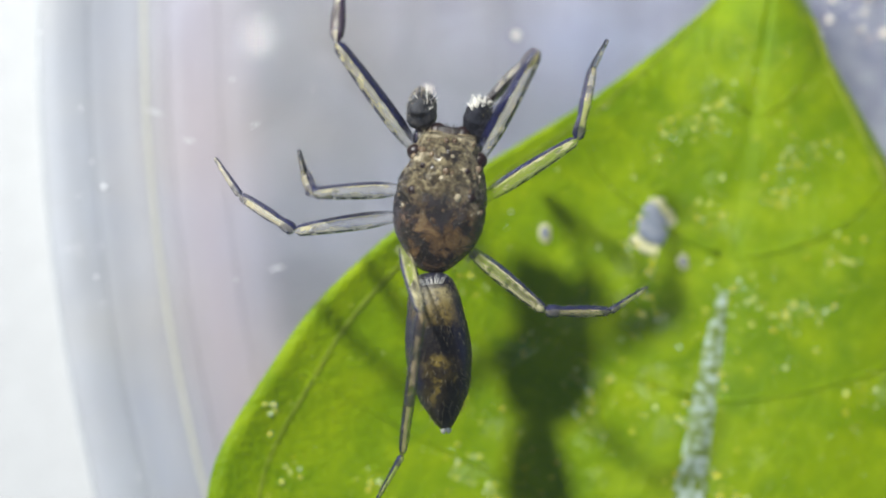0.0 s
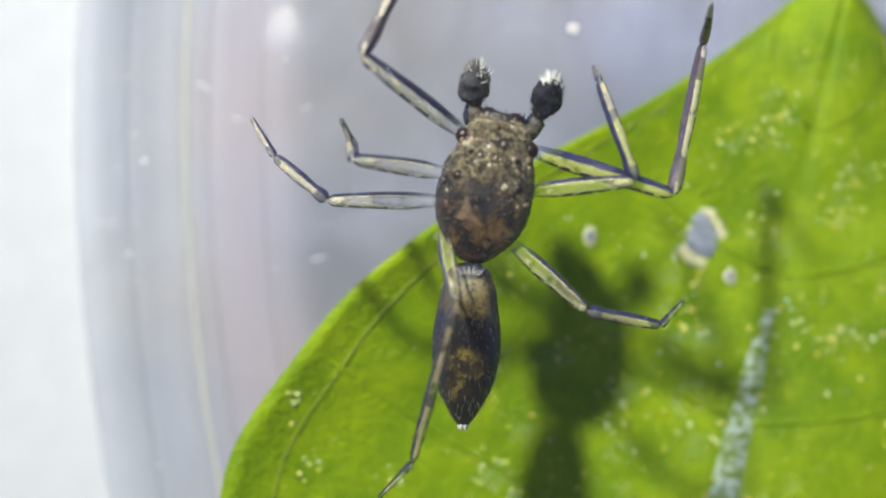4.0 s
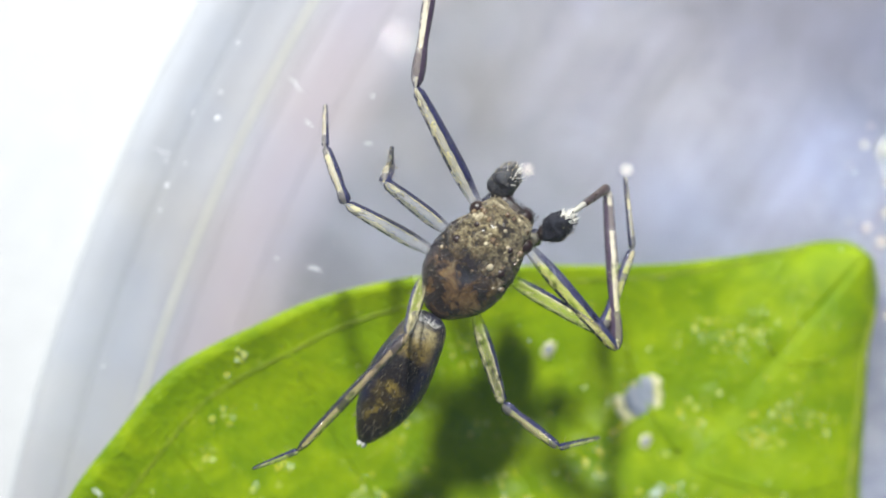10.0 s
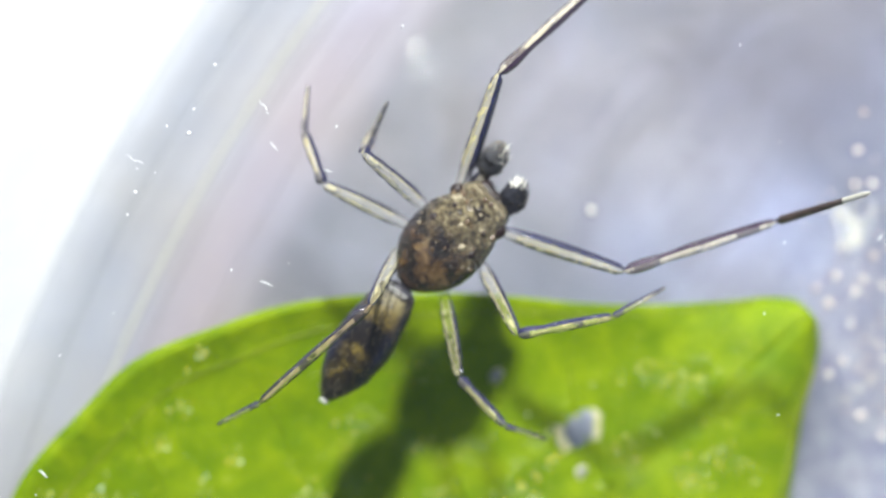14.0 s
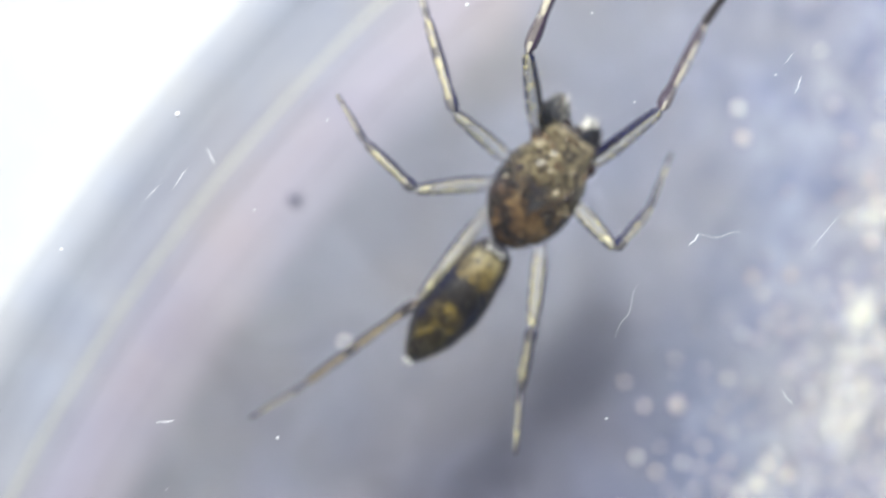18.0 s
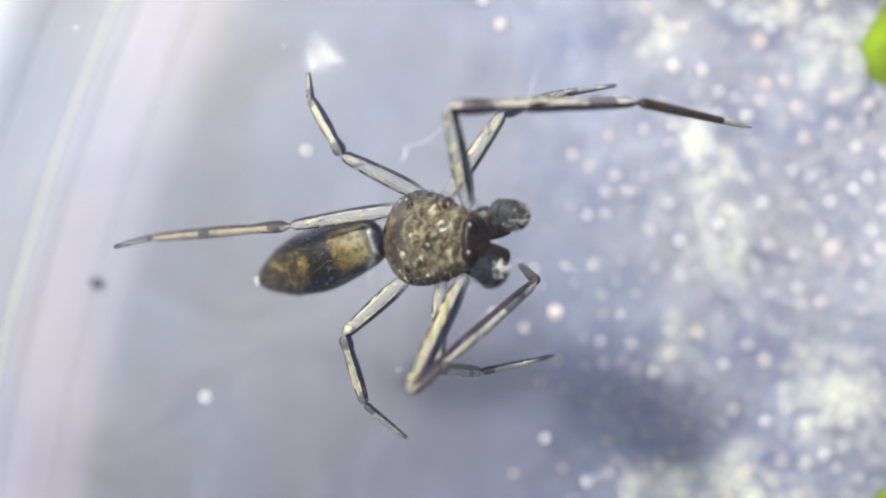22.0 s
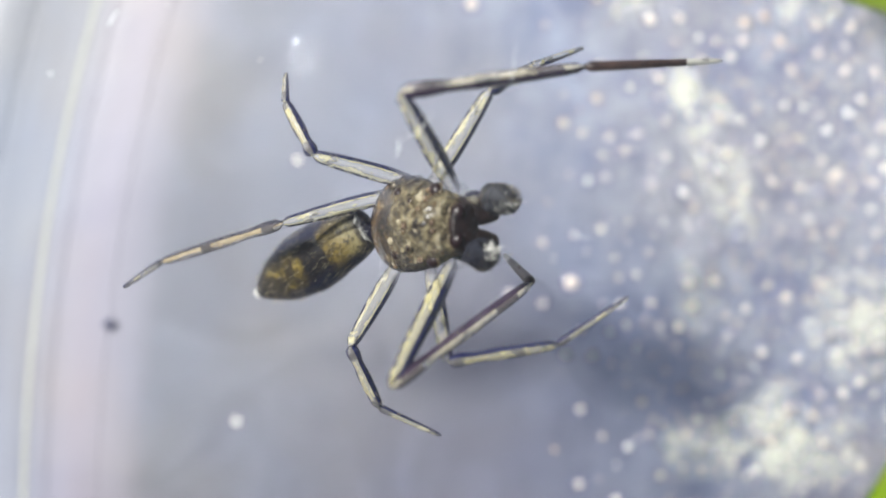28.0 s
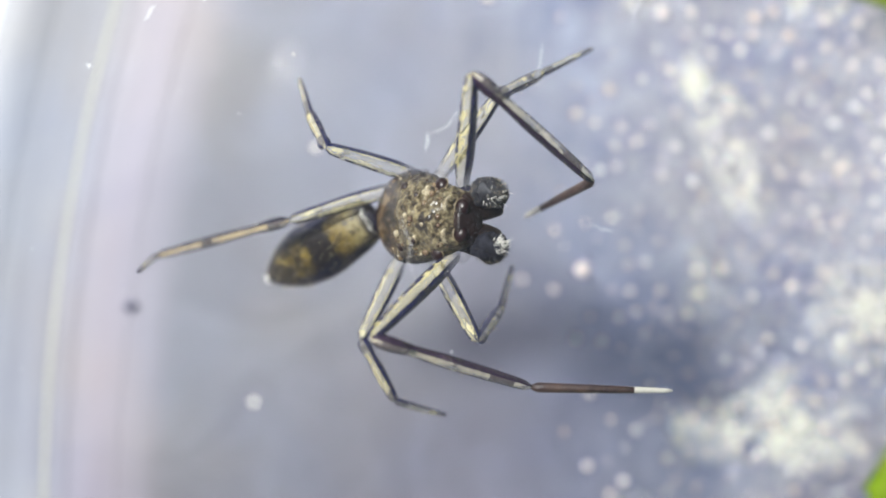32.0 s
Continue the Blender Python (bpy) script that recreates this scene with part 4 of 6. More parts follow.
# ---- droplets, water film and dust ----
def dome(r, h, sides, rows, z=0.0):
    """Points and faces of a low round dome."""
    pts, faces = [(0, 0, z + h)], []
    for j in range(1, rows + 1):
        e = 0.5 * math.pi * j / rows
        pts += [(r * math.sin(e) * math.cos(2 * math.pi * k / sides), r * math.sin(e) * math.sin(2 * math.pi * k / sides), z + h * math.cos(e)) for k in range(sides)]
    for k in range(sides):
        faces.append((0, 1 + k, 1 + (k + 1) % sides))
        for j in range(rows - 1):
            a, b = 1 + j * sides, 1 + (j + 1) * sides
            faces.append((a + k, b + k, b + (k + 1) % sides, a + (k + 1) % sides))
    return pts, faces


def bead_parts(sides=14, rows=4):
    """A bead: a dome for the painted glint on a low skirt for its halo."""
    p, f = dome(1.0, 0.16, sides, rows)
    q, g = dome(0.68, 0.42, sides, rows, 0.04)
    return p + q, f + [tuple(i + len(p) for i in t) for t in g], [1] * len(f) + [0] * len(g)


def bead_mesh():
    pts, faces, slots = bead_parts()
    me = bpy.data.meshes.new("bead")
    me.from_pydata([(x * MM, y * MM, z * MM) for x, y, z in pts], [], faces)
    me.materials.append(BEAD_GLINT)
    me.materials.append(BEAD_FRINGE)
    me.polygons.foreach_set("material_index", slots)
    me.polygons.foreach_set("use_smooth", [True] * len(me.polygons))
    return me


def add_bead(me, x, y, z, r, label, group):
    ob = new("water_droplet", me)
    ob.matrix_basis = at(x, y, z) @ Matrix.Scale(r * 1.12, 4)
    return tagged(ob, label, "droplet", group)


def many_beads(name, spots, label, lens=None, skirt=None, sides=8, rows=2):
    """Very many small beads in one mesh."""
    pts, bf, slots = bead_parts(sides, rows)
    bv = np.array(pts)
    verts, faces = [], []
    for x, y, z, r in spots:
        o = len(verts)
        verts += ((bv * r + (x, y, z)) * MM).tolist()
        faces += [[o + i for i in f] for f in bf]
    me = bpy.data.meshes.new(name)
    me.from_pydata(verts, [], faces)
    me.materials.append(lens or BEAD_GLINT)
    me.materials.append(skirt or BEAD_FRINGE)
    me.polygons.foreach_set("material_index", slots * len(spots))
    me.polygons.foreach_set("use_smooth", [True] * len(me.polygons))
    return tagged(new(name, me), label, "droplets", kind="stuff")


def scratch(owner, x, y, z, length, turn, r=0.02, seed=0):
    """A thin white scratch in the lid's plastic."""
    bm = bmesh.new()
    rings = []
    for i in range(9):
        u = i / 8
        rr = r * math.sin(math.pi * (0.06 + 0.88 * u))
        rings.append([((u - 0.5) * length, 0.12 * length * noise.noise((u * 3, seed, 0)) + rr * math.cos(a), rr * 0.5 * math.sin(a)) for a in [2 * math.pi * k / 5 for k in range(5)]])
    loft(bm, rings)
    ob = part("scratch", bm, DUST, owner)
    ob.matrix_basis = at(x, y, z, 0, 0, turn)


def build_silk(feet, low):
    """Support added under the spider: fine silk strung between resting points, with guy threads down to what lies
    below.
    """
    web = thing("silk_web", "fine nearly invisible silk threads holding the spider up", "silk", "silk under the spider")
    pairs = [(Vector((*a, 0.03)), Vector((*b, 0.03))) for a, b in zip(feet, feet[1:] + feet[:1])]
    pairs += [(Vector((*p, 0.03)), Vector((p[0] + 0.35, p[1] - 0.3, low))) for p in feet]
    for a, b in pairs:
        bm = bmesh.new()
        d = (b - a).normalized()
        q = d.orthogonal().normalized() * 0.0035
        q2 = d.cross(q)
        sag = Vector((0, 0, -0.03 * (b - a).length))
        loft(bm, [[a + (b - a) * u + sag * math.sin(math.pi * u) + q * math.cos(c) + q2 * math.sin(c) for c in (0, 2.1, 4.2)] for u in (0, 0.25, 0.5, 0.75, 1)])
        part("thread", bm, SILK, web).visible_shadow = False


build_bench()
dish = build_dish()
LEFT = [(0, 0.4), (0.35, 0.78), (1.1, 1.35), (3.1, 3.15), (5.0, 5.22), (6.4, 6.48), (8.6, 7.92), (11, 8.65), (14.5, 8.25), (19, 5.7), (23, 0.4)]
RIGHT = [(0, 0.35), (0.3, 0.7), (1.4, 1.4), (3.2, 2.82), (5.2, 4.35), (8, 5.8), (12, 6.6), (16, 6.0), (20, 3.6), (23, 0.4)]
leaf, on_leaf = build_leaf("leaf", (6.28, 6.2), (2.4, -16.3), RIGHT, LEFT, -3.9, -3.5, "glossy yellow-green leaf lying in the plastic dish", cup=1.95)
build_leaf("leaf", (10.9, 18.6), (22, 22), [(0, 0.3), (2, 2.2), (6, 4.5), (11.7, 0.4)], [(0, 0.3), (2, 2.0), (6, 4.0), (11.7, 0.4)], -3.6, -3.4, "yellow-green leaf tip at the edge of the droplets", 0.3, 5.0, rows=24, cols=16)
build_leaf("leaf", (10.4, 8.6), (22, 12), [(0, 0.3), (2, 1.6), (6, 2.5), (11.7, 0.4)], [(0, 0.3), (2, 1.6), (6, 2.5), (11.7, 0.4)], -3.6, -3.4, "yellow-green leaf tip lying by the droplets", 0.3, 9.0, rows=24, cols=16)
spider, abdomen, legs, palps = build_spider()
focus = new("focus_point")
cam.data.dof.focus_object = focus

BEAD = bead_mesh()
rng = random.Random(11)
BEADS = [(4.06, 19.13, 0.15), (7.46, 18.46, 0.15), (5.44, 18.58, 0.095), (8.02, 18.43, 0.115), (10.62, 17.98, 0.115), (9.19, 17.86, 0.115), (10.6, 17.45, 0.115), (11.28, 17.9, 0.115), (7.51, 17.32, 0.115), (10.06, 17.18, 0.095), (5.92, 16.43, 0.095), (6.43, 16.3, 0.115), (6.7, 16.0, 0.095), (5.58, 15.65, 0.075), (6.27, 15.53, 0.115), (7.12, 15.31, 0.115), (10.5, 16.28, 0.095), (9.86, 16.54, 0.095), (9.33, 15.9, 0.115), (11.67, 15.89, 0.115), (9.78, 15.85, 0.075), (11.46, 15.46, 0.095), (10.46, 15.4, 0.095), (9.46, 15.1, 0.095), (11.39, 14.86, 0.115), (9.26, 14.66, 0.075), (9.77, 14.55, 0.095), (11.29, 14.36, 0.095), (10.07, 14.28, 0.095), (10.51, 14.0, 0.115), (11.33, 13.88, 0.095), (11.02, 13.54, 0.095)]
BEADS += [(8.08, 14.42, 0.095), (7.77, 14.38, 0.075), (4.93, 14.4, 0.095), (5.4, 13.57, 0.18), (4.19, 13.49, 0.115), (4.8, 13.23, 0.115), (7.64, 13.32, 0.115), (6.9, 13.01, 0.095), (5.96, 13.1, 0.075), (8.7, 12.71, 0.115), (8.55, 13.62, 0.075), (9.85, 13.43, 0.075), (11.55, 13.08, 0.095), (8.92, 11.84, 0.115), (9.58, 11.65, 0.115), (10.36, 11.67, 0.095), (11.17, 11.66, 0.095), (9.96, 10.89, 0.095), (7.58, 11.95, 0.075), (6.04, 12.55, 0.095), (7.8, 10.98, 0.075), (6.7, 10.79, 0.075), (9.86, 12.32, 0.075), (8.67, 17.91, 0.095), (8.35, 17.59, 0.095), (7.9, 17.98, 0.095), (7.25, 17.77, 0.075), (3.69, 19.63, 0.14), (5.44, 20.62, 0.15), (4.67, 21.5, 0.1), (-1.36, 11.59, 0.11), (-0.34, 4.09, 0.12), (0.38, 16.5, 0.1), (1.39, 5.18, 0.12)]
for x, y, r in BEADS:
    add_bead(BEAD, x, y, FLOOR_Z, r, "large bright round water droplet on the dish floor" if r > 0.14 else "bright round water droplet on the dish floor", "droplets on the floor")


def scatter(count, gap, sizes, edge, fade, seed):
    """Bead spots that keep a gap and thin out towards the dish's wall."""
    rg, made, cells, tries = random.Random(seed), [], {}, 0
    for x, y, r in BEADS:
        cells.setdefault((int(x / gap), int(y / gap)), []).append((x, y))
    while len(made) < count and tries < count * 12:
        tries += 1
        x, y = rg.uniform(2.5, 15), rg.uniform(5, 25)
        if rg.random() > min(1.0, max(0.0, (x - edge - 1.2 * noise.noise((x * 0.3, y * 0.3, 4))) / fade)) ** 1.2:
            continue
        cx, cy = int(x / gap), int(y / gap)
        if any((x - p) ** 2 + (y - q) ** 2 < gap * gap for i in (-1, 0, 1) for j in (-1, 0, 1) for p, q in cells.get((cx + i, cy + j), ())):
            continue
        cells.setdefault((cx, cy), []).append((x, y))
        made.append((x, y, FLOOR_Z, rg.choice(sizes)))
    return made


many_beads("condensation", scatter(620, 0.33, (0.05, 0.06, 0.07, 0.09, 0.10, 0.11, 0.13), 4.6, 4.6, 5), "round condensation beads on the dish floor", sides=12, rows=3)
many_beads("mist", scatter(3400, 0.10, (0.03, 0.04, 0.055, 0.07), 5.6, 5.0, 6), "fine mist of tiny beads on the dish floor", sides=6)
verts, faces = [], []
for n, (x, y, rx, ry, turn) in enumerate([(8.7, 20.5, 1.0, 0.8, 0), (9.6, 21.4, 1.3, 0.8, 20), (7.5, 20.8, 0.5, 0.4, 40), (8.2, 16.4, 0.5, 0.6, 30), (8.5, 15.3, 0.3, 0.7, 20), (8.0, 17.1, 0.4, 0.4, 0), (8.5, 10.3, 0.9, 0.6, 10), (7.6, 10.4, 0.45, 0.6, 60), (9.8, 9.8, 0.9, 0.6, 0), (10.3, 19.2, 0.7, 0.7, 0), (7.3, 18.9, 0.4, 0.3, 30), (7.7, 13.2, 0.3, 0.5, 0), (5.8, 8.4, 0.4, 0.5, 20), (10.5, 12.2, 0.8, 0.9, 0)]):
    c, s = math.cos(radians(turn)), math.sin(radians(turn))
    for layer in range(2):
        px, py, k = rng.gauss(0, rx * 0.4), rng.gauss(0, ry * 0.4), (0.8, 1.25)[layer]
        p, f = dome(1.0, 0.004, 30, 4, 0.004 + 0.0012 * layer + 0.00005 * n)
        o = len(verts)
        for ux, uy, uz in p:
            q = k * (1 + 0.6 * noise.noise((ux * 1.3 + n, uy * 1.3, layer)) + 0.3 * noise.noise((ux * 4 + n, uy * 4, layer)))
            ex, ey = px + ux * rx * q, py + uy * ry * q
            verts.append(((x + ex * c - ey * s) * MM, (y + ex * s + ey * c) * MM, (FLOOR_Z + uz) * MM))
        faces += [tuple(i + o for i in t) for t in f]
me = bpy.data.meshes.new("water_film")
me.from_pydata(verts, [], faces)
me.materials.append(FILMY)
me.polygons.foreach_set("use_smooth", [True] * len(me.polygons))
tagged(new("water_film", me), "milky wet patches of merged droplets on the dish floor", "droplets", kind="stuff")

# ---- the clear lid with its scratches and dust ----
LID_Z = 4.0


def build_lid():
    """The clear lid: a flat plate with a low skirt that stands on the bench round the dish."""
    lid = thing("dish_lid", "clear scratched plastic lid closed over the dish", "lid")
    part("plate", disc(43.2, LID_Z, 0.5, 180), CLEAR, lid, "clear plastic plate with fine scratches").visible_shadow = False
    skirt = ring_band(43.25, LID_Z, 44.2, LID_Z, 9.5, 0.0, 180, 1)
    part("skirt", skirt, CLEAR, lid, "clear upright edge of the lid").visible_shadow = False
    return lid


lid = build_lid()
SLIVERS = [(2.67, 16.1, 0.28, 80, 0.011), (2.99, 16.34, 0.67, 37, 0.005), (4.48, 17.11, 0.71, 78, 0.005), (2.24, 14.58, 0.92, 94, 0.004), (3.02, 19.04, 0.3, 100, 0.008), (2.68, 19.36, 0.24, 75, 0.006), (-4.7, 13.75, 0.30, -33, 0.009), (-5.25, 12.83, 0.34, 73, 0.005), (-4.97, 13.22, 0.41, 85, 0.005), (-3.42, 9.73, 0.3, 33, 0.01), (-6.77, 5.69, 0.51, 17, 0.022), (-5.9, 6.15, 0.54, 28, 0.014)]
SLIVERS += [(5.11, 7.26, 0.16, 92, 0.014), (-4.3, 2.75, 0.3, -17, 0.012), (-5.5, 0.74, 0.39, 13, 0.008), (-2.49, 0.43, 0.25, 13, 0.012), (-3.51, -4.36, 0.2, -3, 0.018), (-2.82, 2.56, 0.16, 24, 0.009), (-1.25, 18.42, 0.28, 51, 0.016), (5.14, 14.55, 0.34, -19, 0.007), (-3.79, 2.33, 0.2, -7, 0.01)]
for i, (x, y, length, turn, r) in enumerate(SLIVERS):
    scratch(lid, x, y, LID_Z, length, turn, r, i * 1.3)
GRAINS = [(-5.46, 14.1, 0.04), (-6.09, 11.39, 0.022), (2.73, 12.94, 0.018), (0.82, 17.59, 0.015), (-1.75, 10.31, 0.022), (-6.01, 3.93, 0.025), (-5.15, 0.32, 0.035), (-3.3, 5.22, 0.02), (-3.16, 3.23, 0.02), (-5.04, 1.64, 0.035), (-3.09, 0.27, 0.018), (3.91, 6.23, 0.02), (-0.51, -3.25, 0.03), (-2.23, 17.72, 0.03), (-5.09, 0.77, 0.018), (-5.03, -0.06, 0.02), (-5.22, 2.01, 0.022), (-4.5, -2.62, 0.02), (-5.39, 2.81, 0.024), (-5.41, 1.51, 0.02), (-5.37, 0.65, 0.018), (-5.33, -3.37, 0.018), (-5.69, -0.76, 0.012)]
for i in range(60):
    GRAINS.append((rng.uniform(-8, 10), rng.uniform(-5, 21), rng.choice((0.007, 0.009, 0.012, 0.015))))
for i, (x, y, r) in enumerate(GRAINS):
    bm = bmesh.new()
    bmesh.ops.create_icosphere(bm, subdivisions=2, radius=1)
    for v in bm.verts:
        v.co *= r * (1 + 0.5 * noise.noise(v.co * 1.7 + Vector((i, 0, 0))))
        v.co.z = v.co.z * 0.5 + r * 0.3
    ob = part("dust_grain", bm, DUST, lid)
    ob.matrix_basis = at(x, y, LID_Z)

# ---- marks on the leaf ----
MESH = [(u / 120, v / 60 - 1) for u in range(1, 120) for v in range(0, 121)]
PLACES = np.array([on_leaf(u, v) for u, v in MESH])


def leaf_z(x, y):
    """The height of the leaf's upper face over x, y."""
    return float(PLACES[np.argmin((PLACES[:, 0] - x) ** 2 + (PLACES[:, 1] - y) ** 2), 2])


def leaf_mark(x, y, rx, ry, turn, seed):
    """A pale sunken scar with a raised yellowish rim."""
    z = leaf_z(x, y) - 0.01
    zx, zy = (leaf_z(x + 0.5, y) - leaf_z(x - 0.5, y)), (leaf_z(x, y + 0.5) - leaf_z(x, y - 0.5))
    for name, mtl, k0, k1, h in (("scar_rim", SCAB_RIM, 0.0, 1.1, 0.01), ("scar", SCAB, 0.0, 0.66, 0.035)):
        bm = bmesh.new()
        rings = []
        n = 36
        for j in range(7):
            u = j / 6
            ring = []
            for i in range(n):
                a = 2 * math.pi * i / n
                q = (k0 + (k1 - k0) * u + 0.02) * (1 + 0.28 * noise.noise((math.cos(a) * 1.6 + seed, math.sin(a) * 1.6, seed)) + 0.15 * noise.noise((math.cos(a) * 5, math.sin(a) * 5, seed)))
                px, py = rx * q * math.cos(a), ry * q * math.sin(a)
                c, s = math.cos(radians(turn)), math.sin(radians(turn))
                ex, ey = px * c - py * s, px * s + py * c
                ring.append((x + ex, y + ey, z + zx * ex + zy * ey + 0.02 + h * (1 - 0.6 * u * u)))
            rings.append(ring)
        loft(bm, rings)
        part(name, bm, mtl, leaf, "pale blue-grey scar on the leaf" if name == "scar" else "yellowish raised rim of the scar")


leaf_mark(3.91, 1.37, 0.44, 0.56, 20, 1.0)
leaf_mark(1.85, 1.21, 0.13, 0.16, 0, 4.0)
leaf_mark(4.47, 0.69, 0.10, 0.14, 10, 6.0)
dew = []
CLUMPS = [(0.2, 0.1), (0.28, -0.25), (0.3, 0.2), (0.33, 0.45), (0.38, 0.15), (0.4, 0.55), (0.42, -0.1), (0.24, 0.35), (0.16, -0.3), (0.3, 0.7), (0.36, 0.3), (0.12, 0.3), (0.34, -0.5), (0.46, 0.4)]
for k in range(560):
    if k % 3 == 0:
        cu, cv = CLUMPS[(k // 3) % len(CLUMPS)]
        u, v = cu + rng.gauss(0, 0.012), cv + rng.gauss(0, 0.045)
    elif k % 3 == 1:
        u = rng.uniform(0.28, 0.6)
        v = rng.gauss(0, 0.035)
    elif k % 6 == 2:
        cu, cv = rng.choice(CLUMPS)
        u, v = cu + rng.gauss(0, 0.02), cv + rng.gauss(0, 0.02)
    else:
        u, v = rng.uniform(0.04, 0.75), rng.uniform(-0.93, 0.93)
    p = on_leaf(u, v)
    dew.append((p.x, p.y, p.z, rng.choice((0.015, 0.02, 0.025, 0.03, 0.04, 0.055))))
# Tiny beads standing in for glints on the lit leaf.
for k in range(800):
    u, v = rng.uniform(0.05, 0.62), rng.uniform(-0.93, 0.93)
    p = on_leaf(u, v)
    dew.append((p.x, p.y, p.z, rng.choice((0.008, 0.011, 0.014, 0.018, 0.022))))
POOLS = [(-2.22, -5.42, 0.35), (-3.55, -7.13, 0.3), (-2.71, -3.99, 0.15), (-3.13, -1.98, 0.08), (-2.86, -5.46, 0.2), (-2.93, -2.92, 0.2), (-1.31, -3.36, 0.12), (0.62, -3.83, 0.4), (2.75, -1.8, 0.35), (4.04, -0.28, 0.2), (3.86, 0.4, 0.15), (4.2, 3.12, 0.25), (5.17, 3.58, 0.2), (6.2, 2.4, 0.3), (7.3, 2.84, 0.15), (5.67, 0.22, 0.4), (6.49, 1.79, 0.15), (-1.42, -4.2, 0.2), (-3.55, -6.14, 0.25), (6.86, -0.35, 0.25), (7.36, 0.76, 0.2), (0.22, -3.1, 0.2), (-1.9, -6.4, 0.5), (-0.2, -5.6, 0.5), (1.6, -3.2, 0.35)]
for x, y, spread in POOLS:
    for k in range(6 + int(50 * spread)):
        px, py = x + rng.gauss(0, spread), y + rng.gauss(0, spread)
        dew.append((px, py, leaf_z(px, py), rng.choice((0.012, 0.018, 0.025, 0.03, 0.04, 0.055))))
many_beads("dew", dew, "tiny dew beads with painted glints on the leaf", DEW_GLINT, DEW_HALO, 8)

wet, sheets = [], []
for n, (cu, cv) in enumerate(CLUMPS * 2):
    cu, cv = cu + rng.gauss(0, 0.02), cv + rng.gauss(0, 0.08)
    for layer in range(2):
        p, f = dome(1.0, 0.0, 22, 4)
        o, k = len(wet), rng.uniform(0.4, 1.2)
        for ux, uy, uz in p:
            q = k * (1 + 0.6 * noise.noise((ux * 1.4 + n, uy * 1.4, layer)))
            spot = on_leaf(cu + 0.013 * ux * q, max(-0.95, min(0.95, cv + 0.045 * uy * q)))
            wet.append((spot.x * MM, spot.y * MM, (spot.z + 0.012 + 0.006 * layer) * MM))
        sheets += [tuple(i + o for i in t) for t in f]
me = bpy.data.meshes.new("dew_film")
me.from_pydata(wet, [], sheets)
me.materials.append(LEAF_SHEEN)
me.polygons.foreach_set("use_smooth", [True] * len(me.polygons))
tagged(new("dew_film", me), "thin pale patches of painted sheen round the dew on the leaf", "dew", kind="stuff")

# ---- small dark speck on the floor and the lamp over the bench ----
bm = bmesh.new()
ball(bm, (0, 0, 0.08), 0.13, 1.0, 0.8, 0.7)
ob = tagged(finish("dark_crumb", bm, SPECK), "small dark blue-grey crumb on the dish floor", "crumb")
ob.matrix_basis = at(-3.60, 13.73, FLOOR_Z)


def build_lamp():
    """The small light that rides beside the lens, keyed to fit its reflection to the view."""
    lamp = thing("microscope_lamp", "tiny glowing white lamp riding beside the lens", "lamp")
    bm = bmesh.new()
    loft(bm, [[(r * math.cos(a), r * math.sin(a), z) for a in [2 * math.pi * k / 24 for k in range(24)]] for r, z in ((0.42, 0.1), (0.5, 0.0), (0.52, 1.2), (0.3, 1.5))])
    part("lamp_head", bm, SPECK, lamp, "dark lamp housing")
    bm = bmesh.new()
    loft(bm, [[(r * math.cos(a), r * math.sin(a), z) for a in [2 * math.pi * k / 24 for k in range(24)]] for r, z in ((0.10, 0.05), (0.08, -0.05), (0.03, -0.08))])
    part("lamp_lens", bm, LAMP_GLOW, lamp, "glowing white lens")
    return lamp


lamp = build_lamp()
build_silk([(-2.64, 2.98), (-4.09, 2.94), (-1.42, -2.98), (3.09, 0.24), (1.08, 3.46)], -3.3)
build_silk([(5.94, 17.72), (0.84, 17.89), (-2.14, 14.58), (2.81, 11.51), (4.83, 12.87)], FLOOR_Z)


